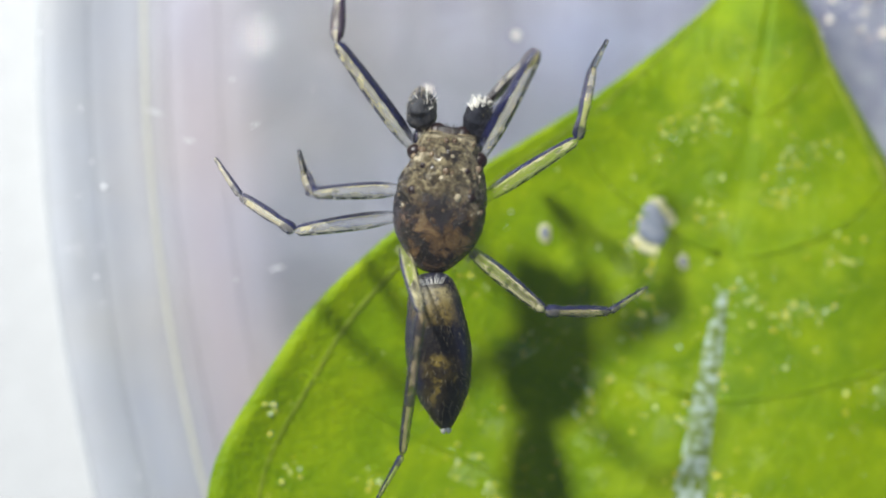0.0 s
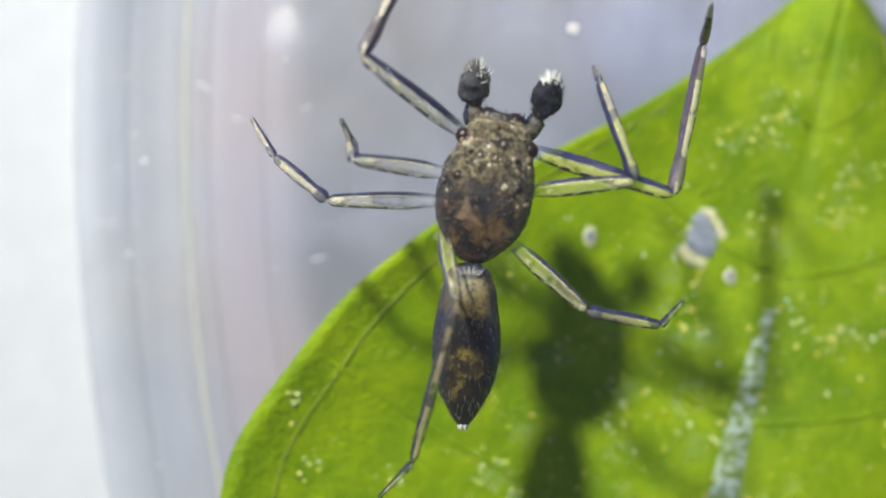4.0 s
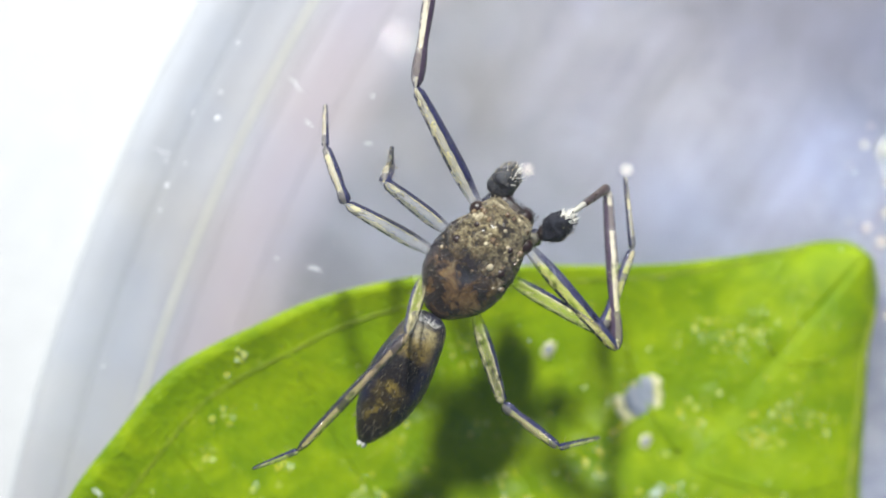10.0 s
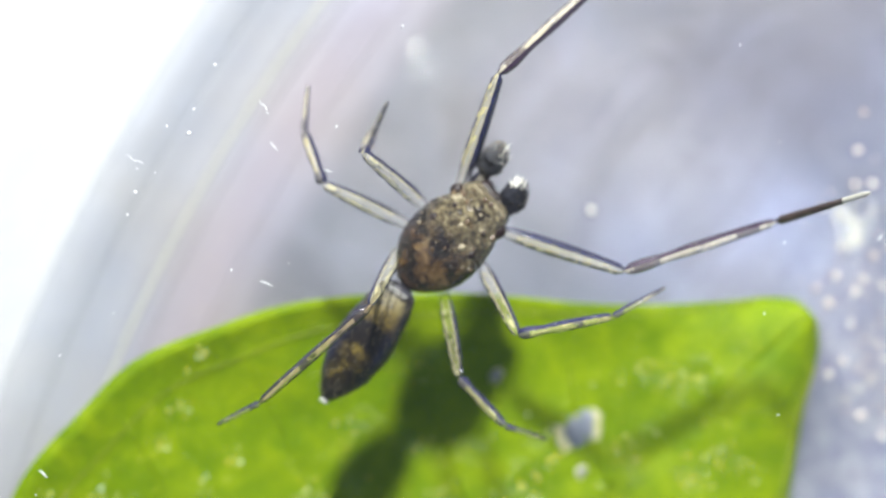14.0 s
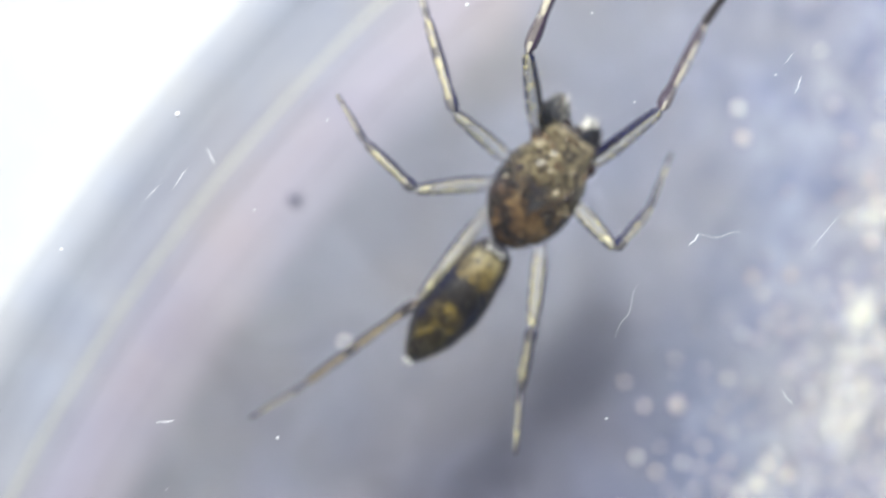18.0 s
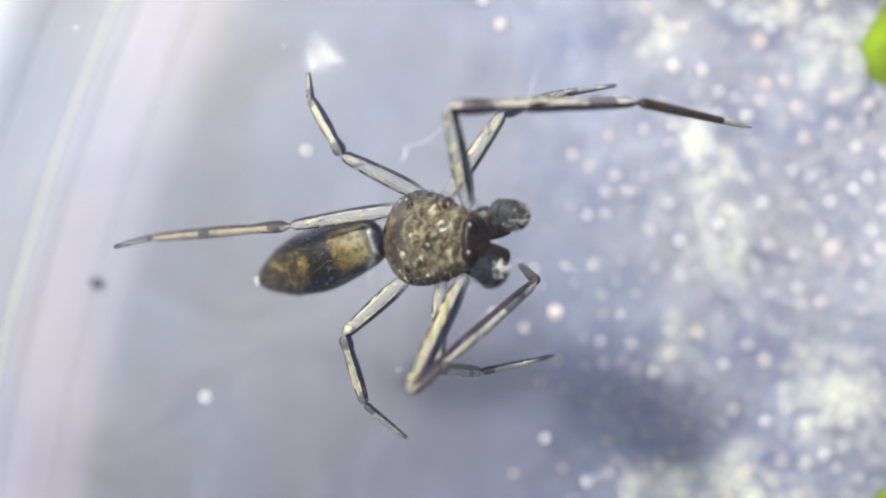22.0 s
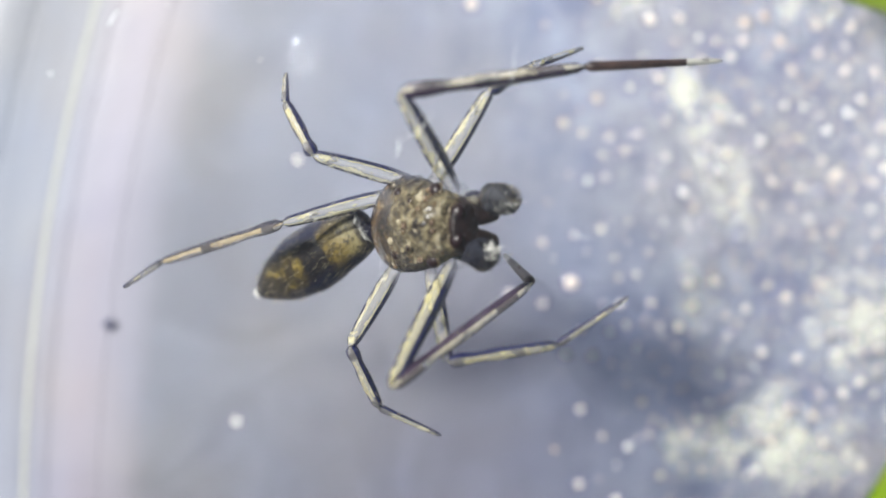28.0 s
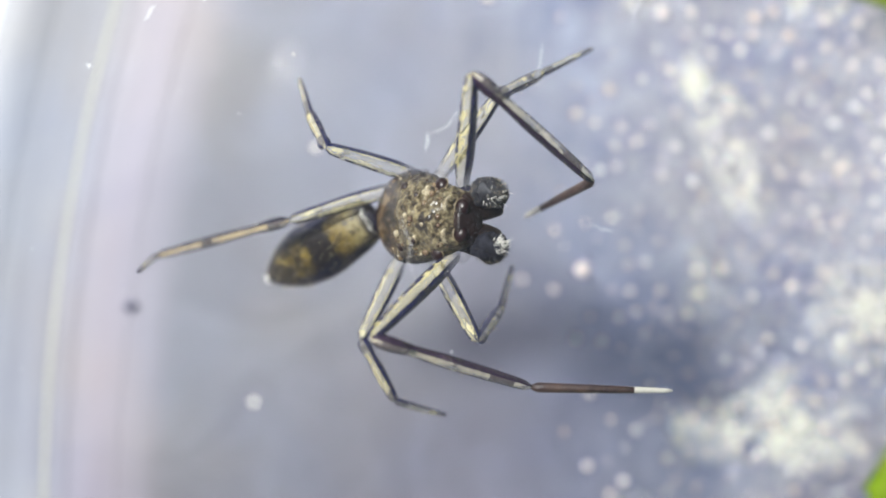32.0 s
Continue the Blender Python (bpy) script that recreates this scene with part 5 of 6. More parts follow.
def motions():
    """Keys the lamp, the spider, its abdomen and its legs."""
    walk(lamp, [(0, at(-6.95, 9.70, 26.0)), (2, at(-7.34, 9.87, 26.0)), (5, at(-7.36, 8.48, 26.0)), (6, at(-7.06, 8.82, 26.0)), (7, at(-7.17, 8.70, 26.0)), (8, at(-6.73, 8.13, 26.0)), (9, at(-6.35, 7.81, 26.0)), (10, at(-6.67, 7.67, 26.0)), (11, at(-6.63, 7.09, 26.0)), (12, at(-6.52, 7.17, 26.0)), (13, at(-6.49, 6.79, 26.0)), (16, at(-5.43, 14.61, 26.0)), (17, at(-5.05, 19.65, 26.0)), (18, at(-5.72, 19.97, 26.0)), (20, at(-2.99, 20.81, 26.0)), (22, at(-2.27, 21.56, 26.0)), (24, at(-2.07, 21.81, 26.0)), (28, at(-1.84, 21.78, 26.0)), (30, at(-2.12, 21.80, 26.0)), (32, at(-2.67, 20.86, 26.0))])
    trail = [
        (0, at(-0.24, 0.42, 0.98, 0, -3, 82.2)),
        (1, at(-0.29, 0.37, 0.98, 0, -3, 79.8)),
        (2, at(-0.19, 0.35, 0.98, 0, -3, 82.8)),
        (5, at(-0.37, 0.71, 0.98, 0, -3, 81.0)),
        (6, at(-0.36, 0.78, 0.98, 0, -3, 82.2)),
        (7, at(-0.47, 0.77, 0.98, 0, -3, 83.2)),
        (8, at(-0.42, 0.75, 0.98, 0, -3, 83.4)),
        (9, at(-0.50, 0.75, 0.98, 0, -3, 81.5)),
        (10, at(-0.49, 0.72, 0.98, 0, -3, 84.1)),
        (11, at(-0.43, 0.72, 0.98, 0, -3, 84.8)),
        (12, at(-0.41, 0.79, 0.98, 0, -3, 83.5)),
        (13, at(-0.43, 0.76, 0.98, 0, -3, 84.3)),
        (13.5, at(-0.50, 0.83, 0.98, 0, -3, 80.7)),
        (15.5, at(-1.43, 7.75, 0.98, 0, -3, 90.8)),
        (16, at(-1.10, 9.87, 0.98, 0, -3, 71.8)),
        (16.5, at(-0.95, 12.43, 0.98, 0, -4, 63.7)),
        (17, at(-1.04, 12.51, 0.98, 0, -4, 64.3)),
        (17.5, at(-0.70, 13.24, 0.98, 0, -5, 73.7)),
        (18, at(0.19, 14.70, 0.97, 0, -5, 83.6)),
        (18.5, at(0.14, 15.00, 0.89, 0, -22, 59.5)),
        (19, at(0.59, 14.91, 0.83, 0, -34, 30.0)),
        (19.5, at(1.96, 15.05, 0.82, 0, -37, 20.9)),
        (20, at(2.06, 15.04, 0.79, 0, -44, 15.1)),
        (21, at(2.23, 14.91, 0.76, 0, -54, 2.1)),
        (22, at(2.25, 14.87, 0.76, 0, -54, 0.3)),
        (23, at(2.26, 14.92, 0.76, 0, -54, -0.1)),
        (24, at(2.16, 14.98, 0.76, 0, -54, -2.5)),
        (25, at(2.09, 14.94, 0.76, 0, -54, -5.8)),
        (28, at(1.98, 15.09, 0.76, 0, -54, -8.3)),
        (29, at(1.92, 15.04, 0.76, 0, -54, -6.5)),
        (30, at(1.79, 14.99, 0.76, 0, -54, -6.8)),
        (31, at(1.69, 14.96, 0.76, 0, -54, -4.6)),
        (32, at(1.68, 15.08, 0.76, 0, -54, -8.9)),
    ]
    walk(spider, trail)
    walk(focus, [(t, at(1.0, 7.5, z)) for t, z in ((0, 1.1), (2.5, 1.1), (4.5, 0.4), (6, 0.2), (7, 0.2), (8, 0.8), (9, 1.1), (10, 1.4), (11, 1.8), (12, 2.5), (13.5, 2.6), (15.5, 3.8), (16, 4.0), (18, 4.0), (19, 4.6), (20, 4.6), (21, 2.8), (22, 1.6), (25, 1.5), (30, 1.5), (31, 2.0), (32, 2.6))])
    tail = [
        (0, -167, -8), (1, -165, -8), (2, -169, -8), (5, -170, -8), (6, -171, -3), (7, -170, -7), (8, -172, -7), (9, -168, -8), (10, -171, -8), (11, -172, -8), (12, -170, -8), (13, -173, -8), (13.5, -168, -8), (15.5, -178, -8), (16, -169, -8), (16.5, -164, -7), (17, -168, -8), (17.5, -178, -7), (18, 176, -7), (18.5, -164, -7), (19, -165, 9), (19.5, -175, 10), (20, -168, 20), (21, -160, 20), (22, -160, 22), (23, -158, 23), (24, -156, 20), (25, -154, 18), (28, -150, 18), (29, -152, 16), (30, -153, 17), (31, -157, 15), (32, -151, 15)
    ]
    walk(abdomen, [(t, aim(Vector((0, 0, 0)), -unit(az, el), up_at(trail, t))) for t, az, el in tail])
    bulbs = {
        1: [(0, 2.65, 0.52, -0.09), (1, 2.43, 0.51, -0.11), (2, 2.55, 0.63, -0.1), (2.4, 2.61, 0.61, -0.09), (4.6, 2.81, 0.5, -0.09), (5, 2.71, 0.41, -0.09), (6, 2.67, 0.18, -0.09), (7, 2.59, 0.14, -0.09), (8, 2.85, 0.38, -0.08), (9, 2.58, 0.58, -0.1), (10, 2.62, 0.44, -0.1), (11, 2.57, 0.48, -0.1), (12, 2.46, 0.58, -0.09), (13, 2.65, 0.21, -0.11), (13.4, 2.94, 0.32, -0.11), (15.6, 2.18, 0.67, -0.14), (17, 3.11, 0.72, -0.09), (18, 2.43, 0.5, -0.1), (19, 2.48, 0.18, -0.26), (20, 2.7, 0.46, -0.46), (21, 2.79, 0.25, -0.69), (22, 2.69, 0.42, -0.57), (24, 2.8, 0.32, -0.72), (25, 2.78, 0.53, -0.68), (28, 2.72, 0.44, -0.6), (30, 2.53, 0.31, -0.36), (32, 2.58, 0.47, -0.41)],
        -1: [(0, 2.6, -0.44, -0.1), (1, 2.53, -0.46, -0.1), (2, 2.55, -0.61, -0.1), (2.4, 2.54, -0.74, -0.09), (4.6, 2.87, -0.58, -0.08), (5, 2.63, -0.59, -0.09), (6, 2.72, -0.62, -0.09), (7, 2.58, -0.8, -0.08), (8, 2.79, -0.69, -0.08), (9, 2.67, -0.65, -0.09), (10, 2.54, -0.78, -0.09), (11, 2.55, -0.66, -0.1), (12, 2.44, -0.7, -0.1), (13, 2.56, -0.85, -0.1), (13.4, 2.66, -0.55, -0.1), (15.6, 2.16, -0.14, -0.15), (17, 2.8, -0.51, -0.1), (18, 2.36, -0.24, -0.12), (19, 2.14, -0.68, -0.07), (20, 2.48, -0.63, -0.28), (21, 2.55, -0.41, -0.38), (22, 2.53, -0.48, -0.36), (24, 2.58, -0.49, -0.43), (25, 2.67, -0.35, -0.54), (28, 2.56, -0.43, -0.4), (30, 2.74, -0.58, -0.64), (32, 2.61, -0.41, -0.46)],
    }
    for s, tips in bulbs.items():
        rows = []
        for t, x, y, z in tips:
            tip = Vector((x, y, z))
            d = (tip - Vector((1.7, s * 0.35, -0.35))).normalized()
            rows.append((t, aim(tip - d * 0.55, d, up_at(trail, t))))
        walk(palps[s], rows)
    turns = {
        "left_front": (
            [(0, 44, 31), (1, 34, 27), (2, 44, 25), (5, 75, 41), (6, 80, 49), (7, 65, 36), (8, 95, 38), (9, 86, 31), (10, 65, 18), (11, 62, 4), (12, 69, 26), (13, 42, 16), (13.5, 24, 20), (15.5, 36, 54), (16, 28, 62), (16.5, 44, 42), (17, 45, 37), (17.5, 44, 44), (18, 45, 55), (18.5, 13, 23), (19, 19, 25), (19.5, 11, 16), (20, 36, 41), (21, 39, 30), (22, 45, 36), (23, 46, 35), (24, 45, 36), (25, 53, 40), (28, 55, 46), (29, 49, 39), (30, 24, 21), (31, 52, 39), (32, 50, 24)],
            [(0, 5, -22), (1, 3, -25), (2, 2, -20), (5, -17, -28), (6, -55, -39), (7, -62, -43), (8, -11, -31), (9, 24, -23), (10, 30, -10), (11, 8, 0), (12, 8, 5), (13, 0, -9), (13.5, -2, -23), (15.5, 6, -30), (16, -8, -19), (16.5, 18, -37), (17, 31, -29), (17.5, 2, -35), (18, 11, -21), (18.5, -20, -68), (19, 37, -78), (19.5, 1, -67), (20, -5, -66), (21, -12, -76), (22, 21, -75), (23, 18, -75), (24, -1, -78), (25, 38, -74), (28, 47, -75), (29, 32, -74), (30, -159, -40), (31, -89, -60), (32, -99, -61)],
            [(0, -14, -32), (1, -16, -27), (2, -16, -32), (5, -45, -37), (6, -172, 61), (7, -163, 63), (8, -111, 50), (9, 25, -30), (10, 33, -29), (11, 8, -33), (12, 8, -24), (13, -14, -28), (13.5, -23, -10), (15.5, -8, -38), (16, -28, -35), (16.5, 9, -26), (17, 35, -32), (17.5, 2, -33), (18, 8, -37), (18.5, -10, 48), (19, 22, -15), (19.5, 8, -62), (20, 8, -66), (21, -1, -75), (22, -56, -83), (23, -75, -82), (24, -78, -80), (25, -8, -85), (28, 16, -69), (29, 12, -75), (30, -25, 31), (31, -164, -12), (32, -163, -9)],
        ),
        "left_second": (
            [(0, 101, 42), (1, 103, 41), (2, 99, 45), (5, 93, 39), (6, 93, 41), (7, 90, 46), (8, 92, 38), (9, 94, 39), (10, 88, 43), (11, 87, 41), (12, 90, 39), (13, 88, 39), (13.5, 92, 34), (15.5, 94, 51), (16, 82, 33), (16.5, 104, 51), (17, 96, 53), (17.5, 107, 52), (18, 83, 46), (18.5, 53, 32), (19, 70, 27), (19.5, 24, 8), (20, 23, 23), (21, 40, 0), (22, 45, -3), (23, 46, -2), (24, 40, 0), (25, 47, -1), (28, 50, -5), (29, 49, -9), (30, 43, -6), (31, 37, -4), (32, 45, -3)],
            [(0, 45, -75), (1, 42, -75), (2, 42, -75), (5, 37, -79), (6, 38, -77), (7, 48, -77), (8, 34, -79), (9, 40, -80), (10, 40, -80), (11, 45, -78), (12, 69, -82), (13, 53, -80), (13.5, 55, -81), (15.5, 35, -59), (16, 28, -60), (16.5, 26, -40), (17, 23, -41), (17.5, 16, -46), (18, 50, -16), (18.5, 27, -63), (19, 108, -53), (19.5, -27, -83), (20, 133, -63), (21, 141, -67), (22, 138, -67), (23, 148, -64), (24, 144, -60), (25, 136, -62), (28, 137, -60), (29, 139, -60), (30, 152, -57), (31, 143, -59), (32, 147, -58)],
            [(0, 5, 75), (1, 35, 77), (2, 28, 77), (5, 26, 76), (6, 27, 76), (7, 23, 77), (8, 4, 69), (9, 18, 75), (10, 19, 76), (11, -8, 75), (12, -8, 77), (13, -15, 76), (13.5, -11, 75), (15.5, 32, -38), (16, 32, -18), (16.5, 5, -67), (17, 0, -71), (17.5, -27, -75), (18, 50, -54), (18.5, 36, -76), (19, 110, -45), (19.5, 166, -80), (20, 79, -64), (21, 127, -73), (22, 133, -75), (23, 108, -72), (24, 108, -70), (25, 139, -66), (28, 141, -64), (29, 138, -66), (30, 96, -63), (31, 90, -69), (32, 105, -65)],
        ),
        "left_third": (
            [(0, 106, 21), (1, 109, 7), (2, 104, 15), (5, 102, 5), (6, 102, 5), (7, 99, 21), (8, 98, 2), (9, 103, 4), (10, 98, 19), (11, 98, 23), (12, 99, 6), (13, 98, 18), (13.5, 104, 6), (15.5, 139, 17), (16, 156, 1), (16.5, 109, 37), (17, 103, 36), (17.5, 115, 38), (18, 127, 39), (18.5, 137, 41), (19, 89, 63), (19.5, 117, 59), (20, 123, 57), (21, 86, 71), (22, 85, 71), (23, 104, 68), (24, 91, 74), (25, 108, 73), (28, 133, 74), (29, 98, 77), (30, 119, 73), (31, 96, 73), (32, 120, 76)],
            [(0, 66, -20), (1, 65, -9), (2, 64, -16), (5, 64, -18), (6, 59, 4), (7, 63, -18), (8, 65, -14), (9, 61, -12), (10, 60, -23), (11, 63, -23), (12, 61, -27), (13, 60, -30), (13.5, 62, -21), (15.5, 104, -35), (16, 154, 4), (16.5, 66, -26), (17, 63, -29), (17.5, 64, -27), (18, 80, 1), (18.5, 108, 10), (19, 85, -35), (19.5, 123, -24), (20, 137, -26), (21, 130, 1), (22, 129, 9), (23, 127, 10), (24, 131, 6), (25, 135, 8), (28, 133, 4), (29, 133, 5), (30, 129, 2), (31, 129, 2), (32, 149, -12)],
            [(0, 45, -32), (1, 54, -38), (2, 50, -39), (5, 46, -33), (6, 45, -39), (7, 43, -35), (8, 42, -33), (9, 42, -44), (10, 42, -36), (11, 39, -39), (12, 21, 51), (13, 39, -41), (13.5, 36, -39), (15.5, 89, 60), (16, 154, 6), (16.5, 50, -29), (17, 44, 2), (17.5, 40, -25), (18, 64, 3), (18.5, 100, 9), (19, 40, -70), (19.5, 115, -44), (20, 136, -33), (21, 149, -25), (22, 147, -23), (23, 132, -22), (24, 139, -24), (25, 144, -22), (28, 143, -24), (29, 140, -23), (30, 142, -26), (31, 148, -28), (32, 140, -12)],
        ),
        "left_hind": (
            [(0, -154, 59), (1, -149, 59), (2, -152, 58), (5, -155, 61), (6, -151, 60), (7, -149, 55), (8, -156, 62), (9, -154, 60), (10, -154, 66), (11, -153, 68), (12, -153, 64), (13, -154, 65), (13.5, -151, 64), (15.5, -175, 50), (16, -93, 78), (16.5, -173, 30), (17, -175, 48), (17.5, 178, 37), (18, 176, 13), (18.5, -174, 24), (19, -63, 77), (19.5, -173, 36), (20, -168, 47), (21, -155, 57), (22, -158, 58), (23, -156, 67), (24, -146, 62), (25, -149, 61), (28, -133, 67), (29, -129, 70), (30, -131, 68), (31, -126, 72), (32, -144, 54)],
            [(0, 180, -28), (1, -179, -18), (2, 177, -20), (5, 178, -16), (6, 173, -21), (7, 172, -24), (8, 173, -13), (9, 177, -17), (10, 175, -8), (11, 173, -8), (12, 174, -9), (13, 173, -9), (13.5, 178, -7), (15.5, 168, -29), (16, 165, -31), (16.5, -176, -34), (17, -178, -33), (17.5, 172, -25), (18, 162, -19), (18.5, -171, 4), (19, 167, -6), (19.5, 170, 18), (20, 176, 22), (21, -175, 29), (22, -173, 28), (23, -170, 23), (24, -170, 24), (25, -166, 25), (28, -164, 18), (29, -166, 17), (30, -166, 18), (31, -169, 16), (32, -162, 26)],
            [(0, 160, -36), (1, 153, -32), (2, 152, -37), (5, 154, -44), (6, 166, -48), (7, 161, -52), (8, 154, -25), (9, 158, -35), (10, 154, -35), (11, 160, -32), (12, 161, -32), (13, 165, -28), (13.5, 166, -29), (15.5, 153, -40), (16, 156, -61), (16.5, 178, 12), (17, 180, -17), (17.5, 170, 11), (18, 155, 11), (18.5, -171, 31), (19, 147, -24), (19.5, 47, 71), (20, 14, 43), (21, -3, 58), (22, -15, 55), (23, -8, 54), (24, -20, 56), (25, -20, 51), (28, -36, 53), (29, -40, 59), (30, -28, 55), (31, -33, 58), (32, -16, 40)],
        ),
        "right_front": (
            [(0, -21, 39), (1, -96, 31), (2, -116, 4), (5, -87, 22), (6, -87, 7), (7, -93, 8), (8, -30, 27), (9, -103, 16), (10, -101, 7), (11, -96, 6), (12, -144, 16), (13, -97, 5), (13.5, -56, 3), (15.5, -115, 50), (16, -41, 48), (16.5, -79, 52), (17, -32, 39), (17.5, -30, 45), (18, -12, 53), (18.5, -46, 45), (19, -49, 20), (19.5, -46, 20), (20, -32, 5), (21, -22, 3), (22, -67, 38), (23, -76, 42), (24, -82, 61), (25, -62, 55), (28, -75, 36), (29, -70, 34), (30, -73, 48), (31, -70, 41), (32, -66, 54)],
            [(0, 138, -72), (1, 55, -43), (2, 26, -20), (5, -14, -36), (6, -12, -25), (7, -15, -23), (8, 131, 65), (9, 51, 55), (10, 40, -24), (11, 46, -23), (12, 7, -27), (13, -39, 7), (13.5, -31, -9), (15.5, -1, -45), (16, -17, -47), (16.5, -21, -41), (17, -16, -55), (17.5, -8, -50), (18, -1, -53), (18.5, -43, -56), (19, -119, -74), (19.5, -107, -74), (20, -113, -75), (21, 161, -29), (22, 100, -56), (23, 75, -74), (24, -83, -79), (25, -90, -66), (28, 93, -59), (29, 81, -68), (30, -77, -71), (31, -71, -65), (32, -73, -75)],
            [(0, -171, 86), (1, 118, 80), (2, 141, 63), (5, 8, 70), (6, 9, 68), (7, 20, 67), (8, 149, -88), (9, 56, -69), (10, 158, 69), (11, 165, 70), (12, 108, 74), (13, -49, -11), (13.5, -33, 60), (15.5, -2, -18), (16, -29, 71), (16.5, -31, -30), (17, -22, -4), (17.5, -2, 63), (18, 11, 66), (18.5, -48, -42), (19, -48, -27), (19.5, -56, -49), (20, -58, -50), (21, 11, 40), (22, 172, -29), (23, 153, -19), (24, 55, -81), (25, -23, -43), (28, 169, -25), (29, 155, -17), (30, 54, -71), (31, -14, -69), (32, 3, -55)],
        ),
        "right_second": (
            [(0, -50, 4), (1, -48, 33), (2, -56, 36), (5, -76, 27), (6, -92, 26), (7, -97, 7), (8, -94, 32), (9, -84, 6), (10, -82, 6), (11, -80, 4), (12, -86, 21), (13, -92, 23), (13.5, -106, 31), (15.5, -88, 79), (16, -110, 54), (16.5, -60, 61), (17, -38, 46), (17.5, -44, 41), (18, -104, 61), (18.5, -51, 52), (19, -68, 48), (19.5, -88, 45), (20, -63, 45), (21, -58, 27), (22, -49, 25), (23, -51, 29), (24, -9, -22), (25, -42, 7), (28, -50, 13), (29, -48, 14), (30, -53, 31), (31, -51, 23), (32, -40, 3)],
            [(0, -7, -41), (1, -12, -54), (2, -15, -52), (5, 41, -7), (6, 19, -18), (7, 7, -20), (8, 0, -15), (9, 12, -20), (10, 15, -29), (11, 35, -33), (12, 24, -66), (13, 8, -35), (13.5, -30, 1), (15.5, -85, -64), (16, 0, -55), (16.5, -59, -63), (17, -21, -55), (17.5, -11, -68), (18, -18, -58), (18.5, 36, -65), (19, -99, -60), (19.5, -135, -70), (20, -147, -63), (21, -170, -68), (22, -170, -58), (23, -170, -64), (24, 161, -25), (25, 163, -47), (28, 25, -67), (29, 24, -50), (30, -28, -76), (31, 24, -71), (32, 158, -47)],
            [(0, -15, 73), (1, -7, -25), (2, -10, -29), (5, 120, -82), (6, 92, -56), (7, 74, -2), (8, 23, -38), (9, 38, -21), (10, 44, 0), (11, 60, 0), (12, 36, 45), (13, 85, 48), (13.5, -17, -29), (15.5, -33, -59), (16, 61, 67), (16.5, 35, 70), (17, -5, -38), (17.5, 27, 65), (18, 8, -35), (18.5, 56, -47), (19, -51, -44), (19.5, -76, -65), (20, -101, -73), (21, 154, -75), (22, 41, -71), (23, 169, -77), (24, 9, 43), (25, 93, -30), (28, 49, -38), (29, 55, -35), (30, 68, -65), (31, 114, -53), (32, 140, -38)],
        ),
        "right_hind": (
            [(0, -121, 19), (1, -118, 5), (2, -122, 18), (5, -118, 17), (6, -125, 7), (7, -121, 8), (8, -125, 29), (9, -121, 10), (10, -125, 7), (11, -126, 6), (12, -127, 12), (13, -125, 14), (13.5, -121, 6), (15.5, -147, 46), (16, -141, 32), (16.5, -120, 28), (17, -118, 42), (17.5, -137, 30), (18, -154, 27), (18.5, -131, 19), (19, -108, 40), (19.5, -125, 41), (20, -124, 33), (21, -103, 44), (22, -84, 53), (23, -83, 53), (24, -88, 45), (25, -80, 42), (28, -90, 33), (29, -88, 35), (30, -92, 31), (31, -92, 33), (32, -89, 28)],
            [(0, -84, -26), (1, -81, -13), (2, -86, -15), (5, -90, -10), (6, -86, 7), (7, -93, 9), (8, -99, -40), (9, -90, -7), (10, -89, 7), (11, -88, 5), (12, -95, -42), (13, -91, -6), (13.5, -84, 4), (15.5, -131, -18), (16, -138, 6), (16.5, -95, -30), (17, -95, -19), (17.5, -116, -18), (18, -155, -19), (18.5, -134, -11), (19, -111, -23), (19.5, -115, -18), (20, -112, -22), (21, -97, -25), (22, -94, -24), (23, -98, -27), (24, -99, -31), (25, -93, -31), (28, -98, -34), (29, -105, -39), (30, -95, -39), (31, -94, -37), (32, -84, -33)],
            [(0, -55, -45), (1, -13, 70), (2, -39, -60), (5, -43, -60), (6, -51, -66), (7, -51, -69), (8, -73, -42), (9, -14, 66), (10, -48, -48), (11, -50, -53), (12, -58, -8), (13, -55, -55), (13.5, -49, -46), (15.5, -138, 7), (16, -131, -16), (16.5, -79, -55), (17, -76, -47), (17.5, -121, 11), (18, -151, 11), (18.5, -124, 3), (19, -101, -38), (19.5, -111, -33), (20, -33, 22), (21, -118, -56), (22, -106, -57), (23, -95, -54), (24, -92, -57), (25, -96, -65), (28, -48, -58), (29, -71, -62), (30, -64, -69), (31, -99, -70), (32, -102, -76)],
        ),
    }
    steps = [0.25 * k for k in range(129)]
    for name, chains in turns.items():
        hx, hy = HIPS[name]
        rows = [[], [], []]
        for t in steps:
            p, up = Vector((hx, hy, -0.3)), up_at(trail, t)
            for k in range(3):
                d = way_at(chains[k], t)
                rows[k].append((t, aim(p, d, up)))
                p = p + d * SPANS[name][k]
        for k in range(3):
            walk(legs[name][k], rows[k])


def unit(az, el):
    a, e = radians(az), radians(el)
    return Vector((math.cos(e) * math.cos(a), math.cos(e) * math.sin(a), math.sin(e)))


def aim(p, d, up):
    """The pose of a part at p that points along d, its back towards up."""
    y = up.cross(d)
    y = (y if y.length > 0.15 else Vector((0, 1, 0)) - d * d.y).normalized()
    z = d.cross(y)
    return Matrix.Translation(p * MM) @ Matrix((d, y, z)).transposed().to_4x4()


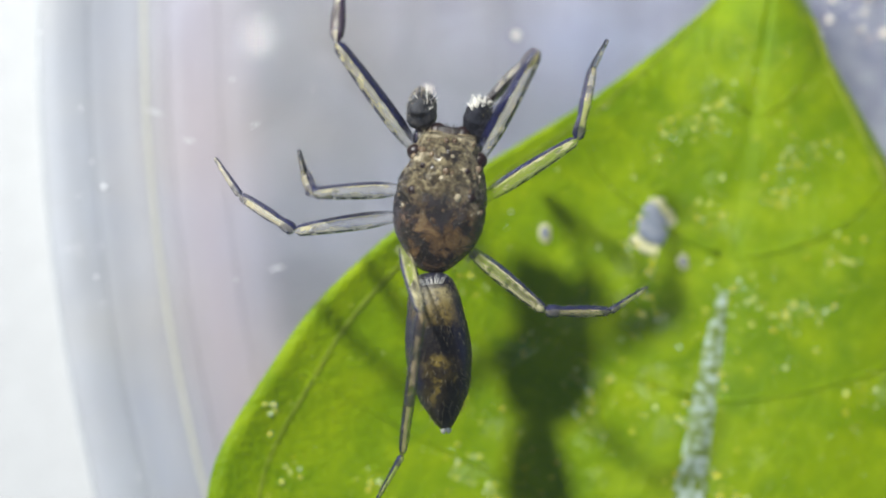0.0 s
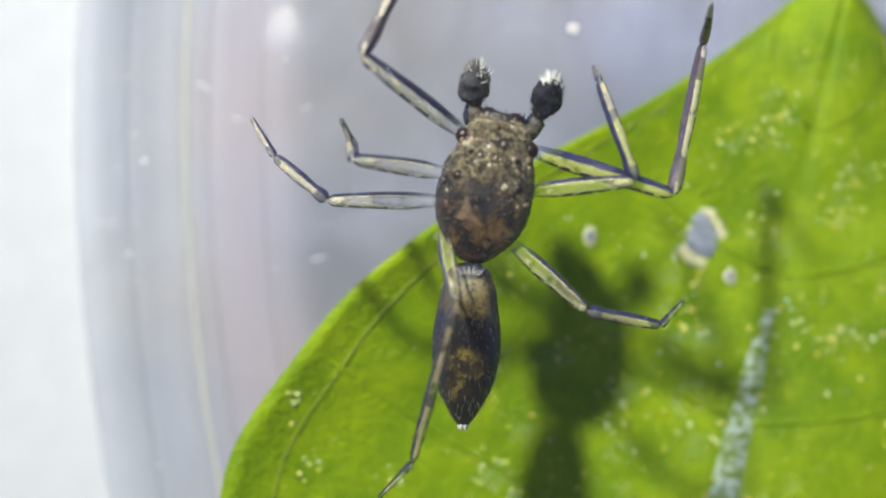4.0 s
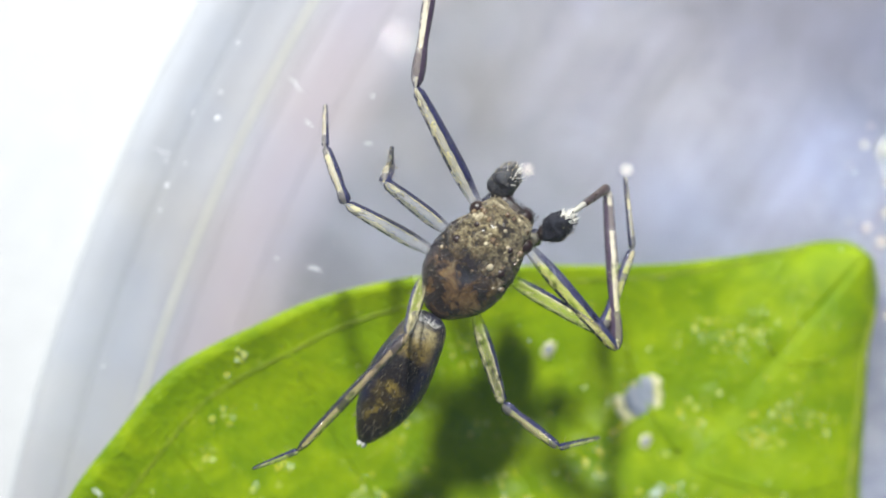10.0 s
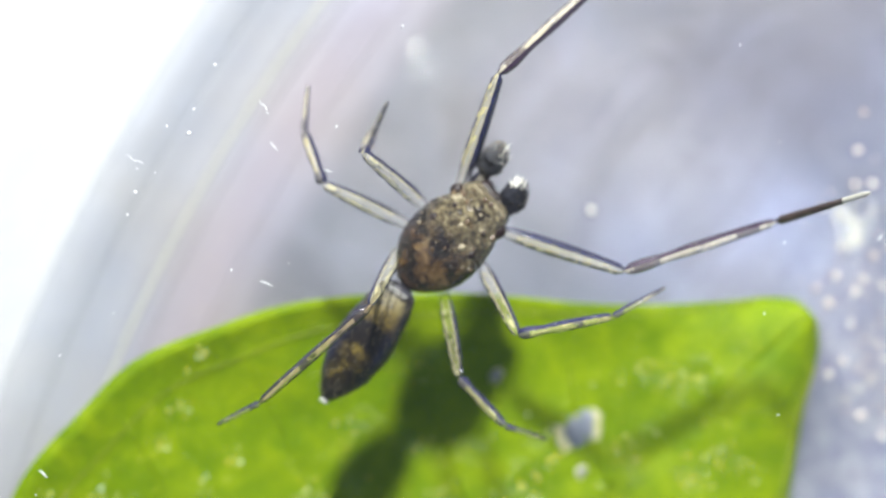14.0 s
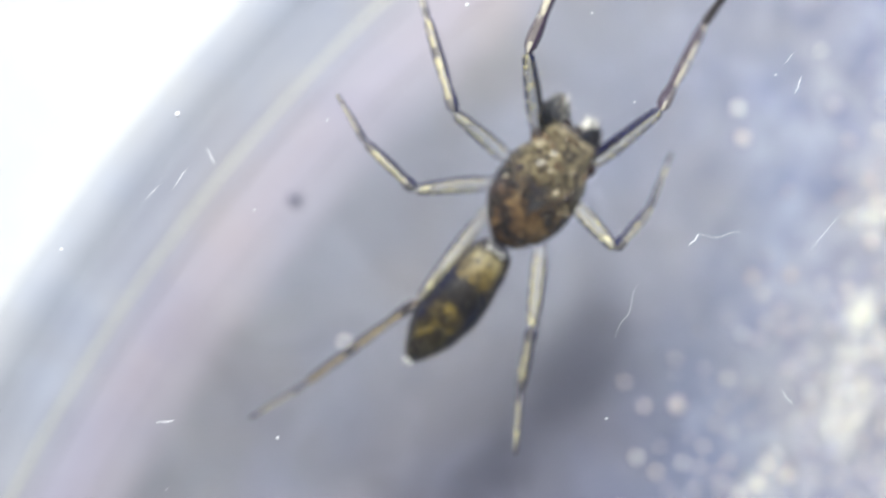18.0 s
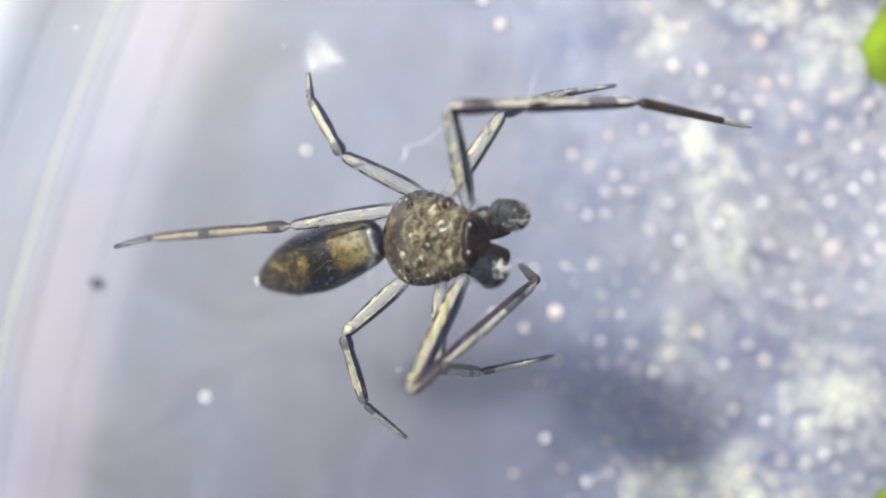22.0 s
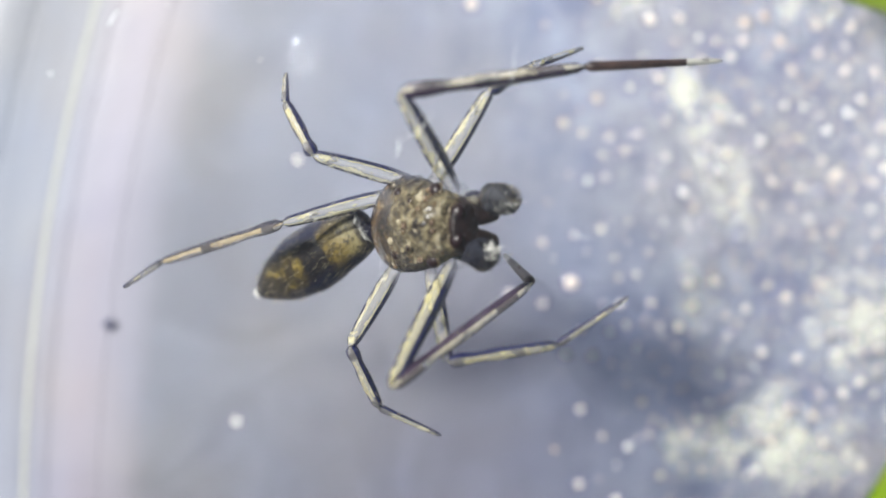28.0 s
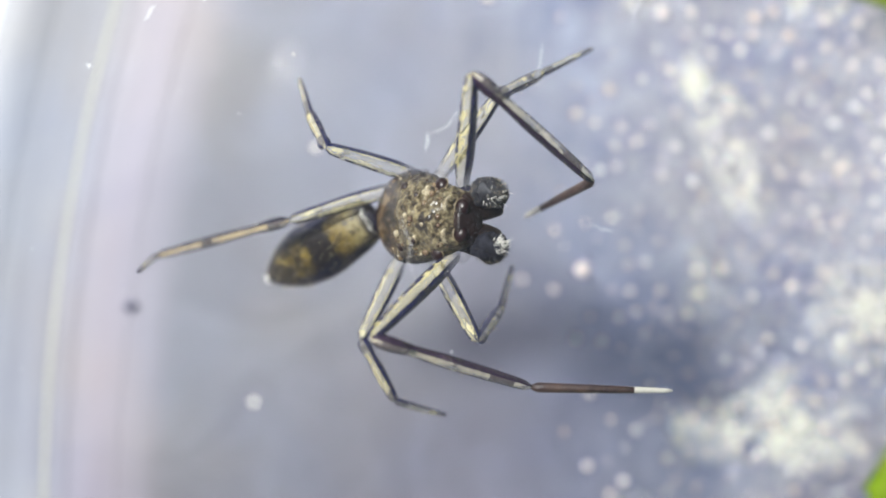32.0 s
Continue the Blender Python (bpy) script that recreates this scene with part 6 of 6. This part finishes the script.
def up_at(trail, t):
    """The world's upward direction in the body's space at t."""
    for (t0, a), (t1, b) in zip(trail, trail[1:]):
        if t <= t1:
            u = (t - t0) / (t1 - t0)
            return ((a.to_3x3().transposed() @ Vector((0, 0, 1))) * (1 - u) + (b.to_3x3().transposed() @ Vector((0, 0, 1))) * u).normalized()
    return trail[-1][1].to_3x3().transposed() @ Vector((0, 0, 1))


def way_at(rows, t):
    """The direction at t between rows of seconds, azimuth and elevation."""
    for (t0, a0, e0), (t1, a1, e1) in zip(rows, rows[1:]):
        if t <= t1:
            u = (t - t0) / (t1 - t0)
            u = u * u * (3 - 2 * u)
            a, b = unit(a0, e0), unit(a1, e1)
            return a.slerp(b, u, a).normalized()
    return unit(*rows[-1][1:])


motions()
